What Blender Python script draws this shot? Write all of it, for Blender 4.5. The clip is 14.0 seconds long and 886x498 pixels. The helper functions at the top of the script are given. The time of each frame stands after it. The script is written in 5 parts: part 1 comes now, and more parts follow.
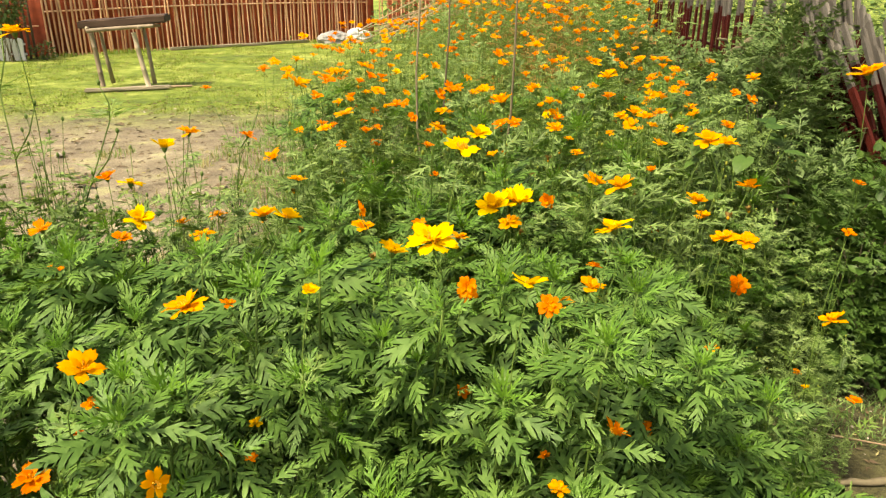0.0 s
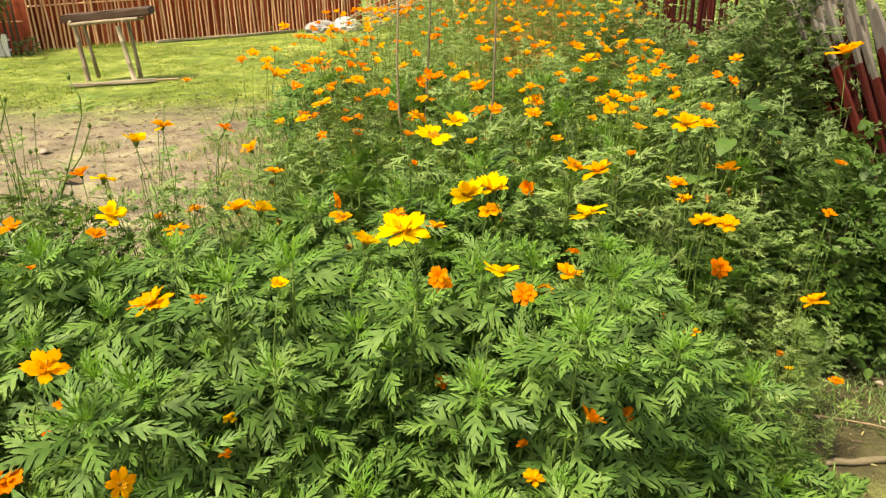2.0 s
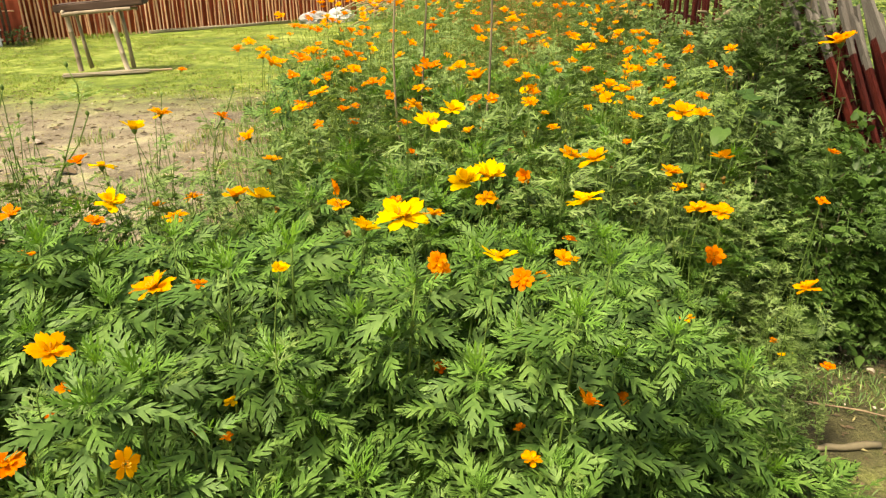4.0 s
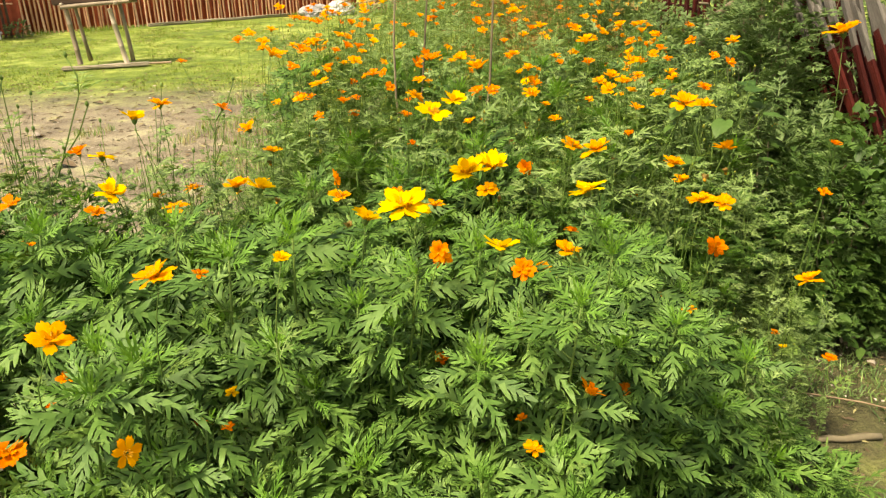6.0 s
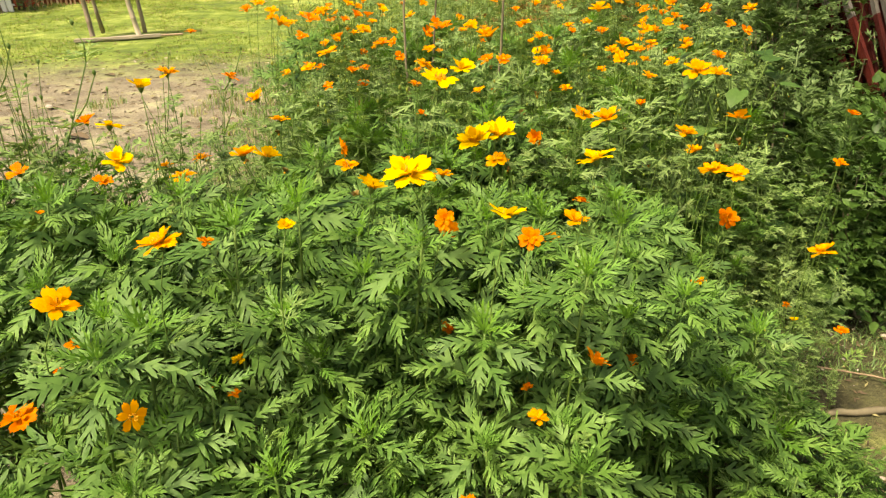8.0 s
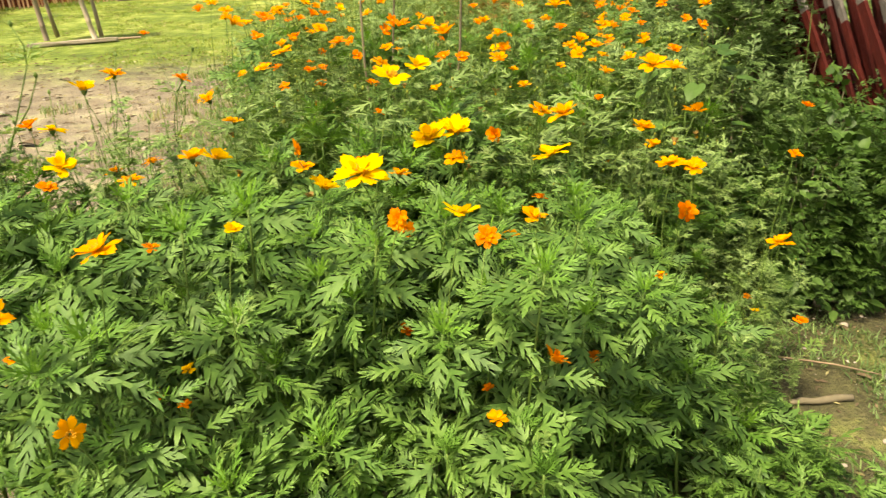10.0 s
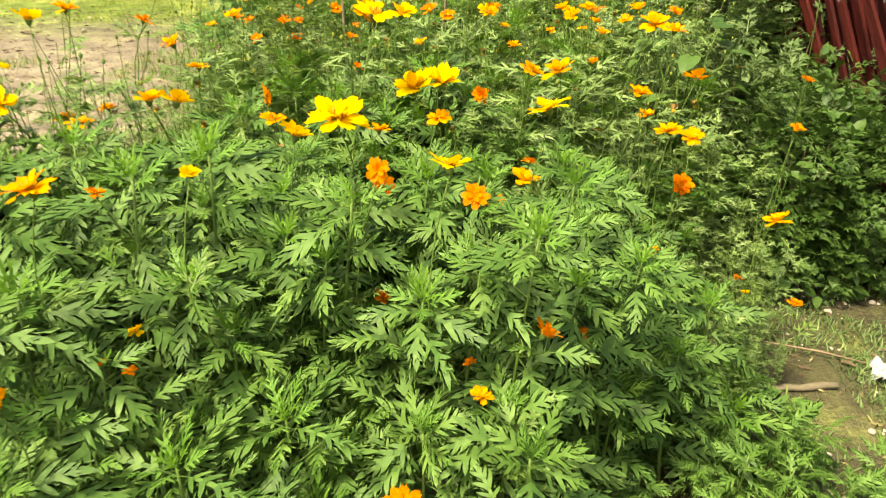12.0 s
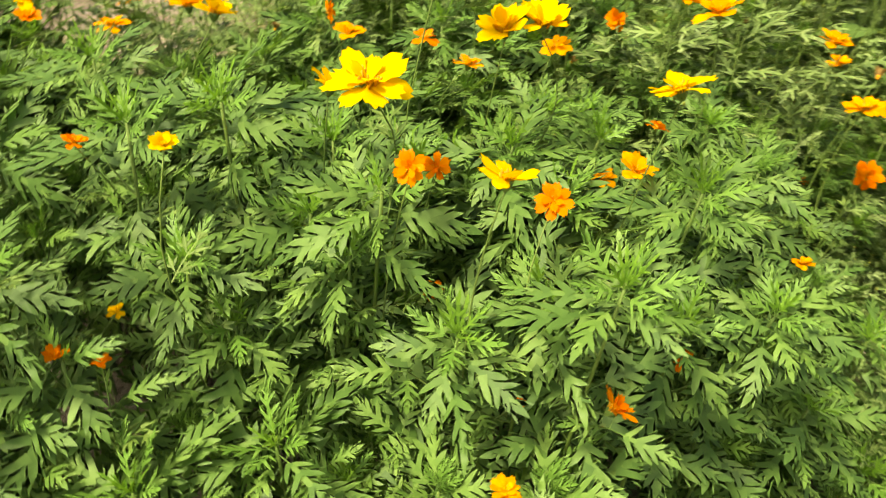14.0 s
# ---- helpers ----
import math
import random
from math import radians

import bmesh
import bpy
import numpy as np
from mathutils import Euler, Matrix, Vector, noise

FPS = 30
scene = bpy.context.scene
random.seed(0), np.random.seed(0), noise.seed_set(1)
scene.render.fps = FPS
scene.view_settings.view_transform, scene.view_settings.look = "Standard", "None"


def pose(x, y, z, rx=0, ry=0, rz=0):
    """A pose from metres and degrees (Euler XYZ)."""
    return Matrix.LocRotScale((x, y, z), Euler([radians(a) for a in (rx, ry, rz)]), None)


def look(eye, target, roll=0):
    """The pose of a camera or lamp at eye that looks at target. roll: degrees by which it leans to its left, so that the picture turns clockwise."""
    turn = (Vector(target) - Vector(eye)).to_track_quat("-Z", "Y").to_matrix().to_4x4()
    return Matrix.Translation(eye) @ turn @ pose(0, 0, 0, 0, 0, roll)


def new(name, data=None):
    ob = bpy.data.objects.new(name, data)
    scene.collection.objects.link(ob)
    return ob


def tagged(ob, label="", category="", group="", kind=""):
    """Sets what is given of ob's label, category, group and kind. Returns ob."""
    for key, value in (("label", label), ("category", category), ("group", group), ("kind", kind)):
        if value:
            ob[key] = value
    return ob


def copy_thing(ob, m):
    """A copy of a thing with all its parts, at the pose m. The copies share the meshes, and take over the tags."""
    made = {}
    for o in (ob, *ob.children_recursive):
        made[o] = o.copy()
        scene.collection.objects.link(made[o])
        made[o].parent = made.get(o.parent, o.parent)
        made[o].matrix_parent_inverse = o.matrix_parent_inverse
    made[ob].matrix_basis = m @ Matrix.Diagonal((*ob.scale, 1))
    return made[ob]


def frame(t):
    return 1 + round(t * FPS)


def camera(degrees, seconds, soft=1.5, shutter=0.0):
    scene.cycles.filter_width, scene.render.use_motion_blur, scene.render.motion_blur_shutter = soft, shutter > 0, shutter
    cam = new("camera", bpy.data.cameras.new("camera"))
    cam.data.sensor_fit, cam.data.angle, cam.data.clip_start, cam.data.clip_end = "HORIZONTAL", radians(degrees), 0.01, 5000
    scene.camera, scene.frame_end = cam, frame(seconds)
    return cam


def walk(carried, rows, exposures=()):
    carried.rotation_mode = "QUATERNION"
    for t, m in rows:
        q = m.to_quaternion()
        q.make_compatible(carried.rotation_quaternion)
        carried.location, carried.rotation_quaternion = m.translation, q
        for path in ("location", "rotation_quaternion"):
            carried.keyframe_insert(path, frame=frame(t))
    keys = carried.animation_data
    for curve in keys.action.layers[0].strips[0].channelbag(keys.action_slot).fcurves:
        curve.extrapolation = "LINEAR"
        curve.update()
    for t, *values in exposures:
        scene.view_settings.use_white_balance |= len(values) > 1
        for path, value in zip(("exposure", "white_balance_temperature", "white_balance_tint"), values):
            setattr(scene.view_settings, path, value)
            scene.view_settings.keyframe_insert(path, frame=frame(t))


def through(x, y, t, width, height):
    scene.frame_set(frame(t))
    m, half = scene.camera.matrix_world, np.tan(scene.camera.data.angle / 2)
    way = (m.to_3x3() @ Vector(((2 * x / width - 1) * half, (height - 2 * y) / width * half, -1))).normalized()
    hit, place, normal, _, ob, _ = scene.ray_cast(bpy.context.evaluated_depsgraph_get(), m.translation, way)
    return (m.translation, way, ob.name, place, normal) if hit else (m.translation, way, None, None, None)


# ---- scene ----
cam = camera(64.2, 14.0, 1.25, 0.5)
PATH = [
    (0, (-0.011, -0.005, 1.298), (-0.011, 1.855, 0.563), -0.3),
    (0.5, (0.004, 0.005, 1.3), (0.004, 1.866, 0.566), -0.2),
    (1, (0.018, 0.01, 1.298), (0.021, 1.865, 0.551), -0.8),
    (1.5, (0.021, 0.008, 1.296), (0.025, 1.858, 0.536), -1.2),
    (2, (0.026, 0.007, 1.295), (0.039, 1.855, 0.529), -1.4),
    (2.5, (0.03, 0.01, 1.29), (0.065, 1.849, 0.505), -1.3),
    (3, (0.026, 0.0, 1.288), (0.057, 1.836, 0.497), -1.2),
    (3.2, (0.023, -0.003, 1.29), (0.051, 1.835, 0.504), -1.2),
    (5.5, (0.016, -0.01, 1.286), (0.047, 1.826, 0.493), -1.2),
    (6, (0.015, -0.007, 1.282), (0.044, 1.825, 0.48), -1.2),
    (6.5, (0.017, -0.005, 1.276), (0.036, 1.819, 0.457), -1.4),
    (7, (0.019, -0.004, 1.273), (0.015, 1.809, 0.429), -1.5),
    (7.2, (0.024, -0.004, 1.273), (0.01, 1.804, 0.417), -1.6),
    (9.5, (0.029, 0.01, 1.26), (0.051, 1.81, 0.389), -1.2),
    (10, (0.051, 0.017, 1.258), (0.124, 1.817, 0.39), -1.8),
    (10.5, (0.068, 0.015, 1.246), (0.194, 1.808, 0.37), -1.1),
    (11, (0.077, 0.005, 1.23), (0.2, 1.785, 0.327), -0.5),
    (11.5, (0.076, 0.027, 1.213), (0.202, 1.787, 0.272), -0.6),
    (12, (0.038, 0.103, 1.184), (0.19, 1.872, 0.265), 1.4),
    (12.5, (-0.009, 0.205, 1.135), (0.282, 1.933, 0.172), 3.4),
    (13, (-0.03, 0.277, 1.131), (0.265, 1.914, 0.02), 1.5),
    (13.5, (0.031, 0.348, 1.167), (0.089, 1.986, 0.021), 1.4),
    (14, (0.135, 0.413, 1.199), (-0.076, 1.974, -0.034), 2.8),
]
walk(cam, [(t, look(eye, target, roll)) for t, eye, target, roll in PATH],
     [(0, 0.93, 8000, 9), (9, 0.98, 8000, 9), (12, 1.26, 7900, 8), (13, 1.29, 7900, 8), (13.5, 1.44, 8000, 9), (14, 1.14, 8200, 10)])

# ---- light ----
world = bpy.data.worlds.new("sky_world")
scene.world = world
world.use_nodes = True
wn = world.node_tree.nodes
sky = wn.new("ShaderNodeTexSky")
sky.sky_type = "NISHITA"
sky.sun_disc = False
SUN_ELEVATION, SUN_TURN = radians(61), radians(-128)
sky.sun_elevation, sky.sun_rotation = SUN_ELEVATION, SUN_TURN
sky.air_density, sky.dust_density = 1.0, 6.0
wn["Background"].inputs["Strength"].default_value = 0.125
world.node_tree.links.new(sky.outputs[0], wn["Background"].inputs["Color"])
sun_data = bpy.data.lights.new("sun", "SUN")
sun_data.energy, sun_data.angle, sun_data.color = 3.75, radians(10), (1.0, 0.94, 0.83)
sun = new("sun", sun_data)
sun_from = Vector((math.sin(SUN_TURN) * math.cos(SUN_ELEVATION), math.cos(SUN_TURN) * math.cos(SUN_ELEVATION), math.sin(SUN_ELEVATION)))
sun.matrix_world = look(tuple(sun_from * 30), (0, 0, 0))

# ---- materials ----


def node_material(name):
    m = bpy.data.materials.new(name)
    m.use_nodes = True
    return m, m.node_tree.nodes, m.node_tree.links


def noise_node(n, l, coord, scale, detail=4.0, rough=0.6):
    t = n.new("ShaderNodeTexNoise")
    t.inputs["Scale"].default_value, t.inputs["Detail"].default_value, t.inputs["Roughness"].default_value = scale, detail, rough
    l.new(coord, t.inputs["Vector"])
    return t.outputs["Fac"]


def ramp_node(n, l, fac, stops):
    r = n.new("ShaderNodeValToRGB")
    e = r.color_ramp.elements
    while len(e) < len(stops):
        e.new(0.5)
    for k, (p, c) in enumerate(stops):
        e[k].position, e[k].color = p, (*c, 1)
    l.new(fac, r.inputs["Fac"])
    return r.outputs["Color"]


def maths(n, l, op, a, b):
    k = n.new("ShaderNodeMath")
    k.operation = op
    for i, v in enumerate((a, b)):
        if isinstance(v, (int, float)):
            k.inputs[i].default_value = v
        else:
            l.new(v, k.inputs[i])
    return k.outputs[0]


def mixed(n, l, fac, a, b, blend="MIX"):
    k = n.new("ShaderNodeMix")
    k.data_type, k.blend_type = "RGBA", blend
    for i, v in ((0, fac), (6, a), (7, b)):
        if isinstance(v, (int, float)):
            k.inputs[i].default_value = v
        elif isinstance(v, tuple):
            k.inputs[i].default_value = (*v, 1)
        else:
            l.new(v, k.inputs[i])
    return k.outputs[2]


def bumped(n, l, height, strength, distance, bsdf):
    b = n.new("ShaderNodeBump")
    b.inputs["Strength"].default_value, b.inputs["Distance"].default_value = strength, distance
    l.new(height, b.inputs["Height"])
    l.new(b.outputs[0], bsdf.inputs["Normal"])


def leafy(name, dark, mid, light, through=0.3, rough=0.55, gloss=0.25, grain=60.0):
    """Leaf or petal: colour varies from piece to piece and along each piece; some light passes through."""
    m, n, l = node_material(name)
    bsdf = n["Principled BSDF"]
    info, geo, co = n.new("ShaderNodeObjectInfo"), n.new("ShaderNodeNewGeometry"), n.new("ShaderNodeTexCoord")
    rand = maths(n, l, "FRACT", maths(n, l, "ADD", info.outputs["Random"], geo.outputs["Random Per Island"]), 0.0)
    fine = noise_node(n, l, co.outputs["Object"], grain, 3.0)
    broad = noise_node(n, l, geo.outputs["Position"], 5.0, 2.0)
    fac = maths(n, l, "ADD", maths(n, l, "MULTIPLY", rand, 0.45), maths(n, l, "ADD", maths(n, l, "MULTIPLY", fine, 0.3), maths(n, l, "MULTIPLY", broad, 0.3)))
    colour = ramp_node(n, l, fac, [(0.2, dark), (0.52, mid), (0.85, light)])
    l.new(colour, bsdf.inputs["Base Color"])
    bsdf.inputs["Roughness"].default_value = rough
    bsdf.inputs["Specular IOR Level"].default_value = gloss
    bumped(n, l, fine, 0.25, 0.002, bsdf)
    trans, mix = n.new("ShaderNodeBsdfTranslucent"), n.new("ShaderNodeMixShader")
    warm = mixed(n, l, 1.0, colour, (1.0, 1.0, 0.6), "MULTIPLY")
    l.new(warm, trans.inputs["Color"])
    mix.inputs[0].default_value = through
    l.new(bsdf.outputs[0], mix.inputs[1])
    l.new(trans.outputs[0], mix.inputs[2])
    l.new(mix.outputs[0], n["Material Output"].inputs["Surface"])
    return m


def solid(name, dark, mid, light, scale=(8.0, 60.0), rough=0.7, stretch=(1, 1, 1), bump=0.3, depth=0.004, gloss=0.3):
    """Wood, cane, cloth, stone: two scales of noise, along the grain where stretched."""
    m, n, l = node_material(name)
    bsdf = n["Principled BSDF"]
    info, geo, co, mp = n.new("ShaderNodeObjectInfo"), n.new("ShaderNodeNewGeometry"), n.new("ShaderNodeTexCoord"), n.new("ShaderNodeMapping")
    mp.inputs["Scale"].default_value = stretch
    l.new(co.outputs["Object"], mp.inputs["Vector"])
    a = noise_node(n, l, mp.outputs[0], scale[0], 5.0)
    b = noise_node(n, l, mp.outputs[0], scale[1], 4.0)
    r = maths(n, l, "FRACT", maths(n, l, "ADD", info.outputs["Random"], geo.outputs["Random Per Island"]), 0.0)
    fac = maths(n, l, "ADD", maths(n, l, "MULTIPLY", a, 0.5), maths(n, l, "ADD", maths(n, l, "MULTIPLY", b, 0.3), maths(n, l, "MULTIPLY", r, 0.25)))
    l.new(ramp_node(n, l, fac, [(0.25, dark), (0.55, mid), (0.85, light)]), bsdf.inputs["Base Color"])
    bsdf.inputs["Roughness"].default_value, bsdf.inputs["Specular IOR Level"].default_value = rough, gloss
    bumped(n, l, maths(n, l, "ADD", a, b), bump, depth, bsdf)
    return m


LEAF = leafy("cosmos_leaf", (0.062, 0.142, 0.022), (0.120, 0.242, 0.040), (0.195, 0.335, 0.072), 0.38, 0.55, 0.3)
# darker copy of LEAF: older leaf tone, with the shade low down put in
LEAF_MATURE_SHADED = leafy("cosmos_mature_leaf", (0.046, 0.112, 0.020), (0.088, 0.186, 0.034), (0.150, 0.270, 0.058), 0.34, 0.55, 0.3)
LEAF_FRESH = leafy("cosmos_fresh_leaf", (0.075, 0.18, 0.024), (0.125, 0.27, 0.04), (0.19, 0.36, 0.07), 0.38, 0.5, 0.3)
LEAF_YOUNG = leafy("cosmos_young_leaf", (0.10, 0.235, 0.022), (0.15, 0.32, 0.032), (0.21, 0.39, 0.05), 0.45, 0.5, 0.3)
LEAF_FINE = leafy("cosmos_fine_leaf", (0.095, 0.165, 0.040), (0.185, 0.295, 0.078), (0.32, 0.44, 0.15), 0.38, 0.5, 0.35)
LEAF_DRY = leafy("withered_leaf", (0.10, 0.07, 0.015), (0.2, 0.13, 0.03), (0.32, 0.2, 0.05), 0.3)
LEAF_DARK = leafy("shrub_leaf", (0.042, 0.085, 0.022), (0.092, 0.158, 0.043), (0.18, 0.26, 0.095), 0.2, 0.55, 0.25)
LEAF_BROAD_AND_SHADED = leafy("broad_leaf", (0.03, 0.075, 0.014), (0.06, 0.125, 0.022), (0.10, 0.18, 0.04), 0.25, 0.45)
STEM = leafy("stem", (0.065, 0.118, 0.02), (0.115, 0.195, 0.037), (0.18, 0.27, 0.065), 0.15)
STALK = leafy("flower_stalk", (0.05, 0.10, 0.016), (0.09, 0.16, 0.026), (0.14, 0.22, 0.045), 0.1)
STEM_DRY = solid("dry_stem", (0.09, 0.078, 0.045), (0.18, 0.152, 0.092), (0.31, 0.27, 0.17))
YELLOW = leafy("yellow_petal", (0.82, 0.44, 0.0), (0.86, 0.53, 0.0), (0.89, 0.61, 0.003), 0.45, 0.6, 0.12)
AMBER = leafy("amber_petal", (0.78, 0.27, 0.0), (0.83, 0.345, 0.0), (0.87, 0.42, 0.005), 0.45, 0.6, 0.12)
ORANGE = leafy("orange_petal", (0.76, 0.16, 0.0), (0.82, 0.235, 0.0), (0.86, 0.31, 0.005), 0.45, 0.6, 0.12)
DISC = solid("flower_disc", (0.55, 0.20, 0.005), (0.74, 0.36, 0.012), (0.85, 0.52, 0.03), (200.0, 900.0), 0.8, bump=0.6)
BUD = leafy("bud", (0.08, 0.16, 0.02), (0.15, 0.23, 0.03), (0.28, 0.26, 0.04), 0.1)
CANE = solid("weathered_cane", (0.16, 0.11, 0.06), (0.34, 0.25, 0.15), (0.55, 0.44, 0.29), (5.0, 40.0), 0.6, (4, 4, 0.6))
CANE_RED = solid("red_stained_cane", (0.26, 0.09, 0.04), (0.66, 0.37, 0.21), (0.86, 0.70, 0.52), (4.0, 30.0), 0.65, (4, 4, 0.5))
MAROON = solid("maroon_painted_slat", (0.014, 0.003, 0.002), (0.052, 0.006, 0.004), (0.12, 0.018, 0.010), (14.0, 90.0), 0.7, (3, 3, 0.7), 0.8, 0.006, 0.15)
GREY_WOOD = solid("grey_weathered_wood", (0.04, 0.036, 0.03), (0.11, 0.10, 0.085), (0.26, 0.245, 0.21), (12.0, 80.0), 0.8, (4, 4, 0.5), 0.8, 0.006)
CANE_OLD = solid("old_bench_cane", (0.10, 0.078, 0.05), (0.30, 0.24, 0.165), (0.58, 0.51, 0.39), (7.0, 50.0), 0.7, (4, 4, 0.8))
RED_SHEET = solid("rust_red_sheet", (0.07, 0.014, 0.007), (0.28, 0.055, 0.02), (0.52, 0.14, 0.04), (0.9, 9.0), 0.8)
DARK_AND_SHADED_WOOD = solid("dark_worn_wood", (0.04, 0.024, 0.015), (0.09, 0.055, 0.036), (0.19, 0.13, 0.085), (5.0, 50.0), 0.7, (0.5, 5, 5))
PALE_WOOD = solid("pale_worn_wood", (0.15, 0.13, 0.085), (0.30, 0.26, 0.18), (0.52, 0.47, 0.36), (5.0, 50.0), 0.7, (0.5, 5, 5))
SACK = solid("woven_sack", (0.10, 0.10, 0.10), (0.24, 0.24, 0.235), (0.42, 0.41, 0.39), (6.0, 120.0), 0.8)
WHITE = solid("white_plastic", (0.24, 0.25, 0.25), (0.38, 0.38, 0.37), (0.52, 0.52, 0.5), (30.0, 200.0), 0.4)
WHITEWASH = solid("whitewashed_wood", (0.5, 0.5, 0.47), (0.72, 0.71, 0.68), (0.82, 0.82, 0.8), (12.0, 90.0), 0.7)
INK = solid("dark_print", (0.04, 0.05, 0.04), (0.08, 0.1, 0.08), (0.14, 0.15, 0.12), (60.0, 300.0), 0.5)
STONE = solid("stone", (0.2, 0.17, 0.13), (0.38, 0.33, 0.26), (0.55, 0.5, 0.42), (12.0, 90.0), 0.9)
DEAD = solid("dead_leaf", (0.055, 0.038, 0.02), (0.12, 0.085, 0.045), (0.24, 0.18, 0.1), (30.0, 150.0), 0.8)
GRASS = leafy("grass_blade", (0.07, 0.125, 0.010), (0.15, 0.22, 0.016), (0.28, 0.33, 0.03), 0.3)
GRASS_DRY = leafy("dry_grass_blade", (0.16, 0.14, 0.05), (0.28, 0.25, 0.1), (0.42, 0.38, 0.18), 0.2)


def ground_material():
    m, n, l = node_material("soil_and_turf")
    bsdf, co = n["Principled BSDF"], n.new("ShaderNodeTexCoord")
    p = co.outputs["Object"]
    big, mid, fine = noise_node(n, l, p, 0.7, 5), noise_node(n, l, p, 4.0, 6), noise_node(n, l, p, 55.0, 5, 0.7)
    grain = noise_node(n, l, p, 220.0, 3, 0.8)
    soil = ramp_node(n, l, maths(n, l, "ADD", maths(n, l, "ADD", maths(n, l, "MULTIPLY", mid, 0.35), maths(n, l, "MULTIPLY", big, 0.3)), maths(n, l, "ADD", maths(n, l, "MULTIPLY", fine, 0.22), maths(n, l, "MULTIPLY", grain, 0.13))),
                     [(0.40, (0.08, 0.062, 0.040)), (0.46, (0.20, 0.165, 0.105)), (0.53, (0.305, 0.26, 0.165)), (0.60, (0.47, 0.42, 0.28))])
    turf = ramp_node(n, l, maths(n, l, "ADD", maths(n, l, "MULTIPLY", maths(n, l, "ADD", mid, big), 0.35), maths(n, l, "MULTIPLY", fine, 0.3)),
                     [(0.38, (0.05, 0.085, 0.010)), (0.5, (0.16, 0.235, 0.02)), (0.59, (0.39, 0.44, 0.10))])
    sep = n.new("ShaderNodeSeparateXYZ")
    l.new(p, sep.inputs[0])
    edge = maths(n, l, "ADD", sep.outputs["Y"], maths(n, l, "MULTIPLY", maths(n, l, "ADD", big, mid), 1.6))
    lawn = n.new("ShaderNodeMapRange")
    lawn.inputs["From Min"].default_value, lawn.inputs["From Max"].default_value = 7.6, 8.9
    l.new(edge, lawn.inputs["Value"])
    patch = n.new("ShaderNodeMapRange")
    patch.inputs["From Min"].default_value, patch.inputs["From Max"].default_value = 0.55, 0.68
    l.new(mid, patch.inputs["Value"])
    # right of the bed: more turf, and shade painted into the soil
    weedy_shaded = n.new("ShaderNodeMapRange")
    weedy_shaded.inputs["From Min"].default_value, weedy_shaded.inputs["From Max"].default_value = 0.1, 0.7
    l.new(maths(n, l, "ADD", sep.outputs["X"], maths(n, l, "MULTIPLY", maths(n, l, "SUBTRACT", maths(n, l, "ADD", big, mid), 1.0), 2.2)), weedy_shaded.inputs["Value"])
    share = maths(n, l, "ADD", maths(n, l, "MULTIPLY", patch.outputs[0], 0.35), maths(n, l, "MULTIPLY", weedy_shaded.outputs[0], maths(n, l, "MULTIPLY", mid, 0.35)))
    fac = maths(n, l, "MINIMUM", maths(n, l, "MAXIMUM", lawn.outputs[0], share), 1.0)
    # soil colour darkened to stand in for shade on the right
    shaded_soil = mixed(n, l, 1.0, soil, (0.38, 0.35, 0.28), "MULTIPLY")
    l.new(mixed(n, l, fac, mixed(n, l, weedy_shaded.outputs[0], soil, shaded_soil), turf), bsdf.inputs["Base Color"])
    bsdf.inputs["Roughness"].default_value = 0.95
    bumped(n, l, maths(n, l, "ADD", mid, fine), 1.0, 0.035, bsdf)
    return m


SOIL = ground_material()

# ---- building helpers ----


class Geo:
    """Collects vertices and faces of one mesh."""

    def __init__(self):
        self.v, self.f, self.m = [], [], []

    def add(self, verts, faces, mat=0, place=None):
        k = len(self.v)
        self.v += [tuple(place @ Vector(p)) for p in verts] if place is not None else [tuple(p) for p in verts]
        self.f += [tuple(i + k for i in face) for face in faces]
        self.m += [mat] * len(faces)

    def tube(self, pts, radii, sides=5, mat=0, caps=True):
        pts, ring = [Vector(p) for p in pts], []
        for k, p in enumerate(pts):
            d = (pts[min(k + 1, len(pts) - 1)] - pts[max(k - 1, 0)]).normalized()
            a = d.cross(Vector((1, 0, 0) if abs(d.x) < 0.8 else (0, 1, 0))).normalized()
            b = d.cross(a)
            ring.append([p + radii[k] * (math.cos(2 * math.pi * s / sides) * a + math.sin(2 * math.pi * s / sides) * b) for s in range(sides)])
        verts = [q for r in ring for q in r]
        faces = [(k * sides + s, k * sides + (s + 1) % sides, (k + 1) * sides + (s + 1) % sides, (k + 1) * sides + s) for k in range(len(pts) - 1) for s in range(sides)]
        if caps:
            faces += [tuple(range(sides))[::-1], tuple((len(pts) - 1) * sides + s for s in range(sides))]
        self.add(verts, faces, mat)

    def mesh(self, name, *mats, smooth=True):
        me = bpy.data.meshes.new(name)
        me.from_pydata(self.v, [], self.f)
        for m in mats:
            me.materials.append(m)
        if len(mats) > 1:
            me.polygons.foreach_set("material_index", self.m)
        me.polygons.foreach_set("use_smooth", [smooth] * len(self.f))
        me.update()
        return me


def part(name, data, parent, label="", place=None):
    """One mesh object under a thing or under a part, placed in the parent's space."""
    ob = new(name, data)
    ob.parent = parent
    if place is not None:
        ob.matrix_basis = place
    return tagged(ob, label)


def thing(name, label, category, group="", place=None):
    ob = tagged(new(name), label, category, group)
    ob.empty_display_size = 0.05
    if place is not None:
        ob.matrix_basis = place
    return ob


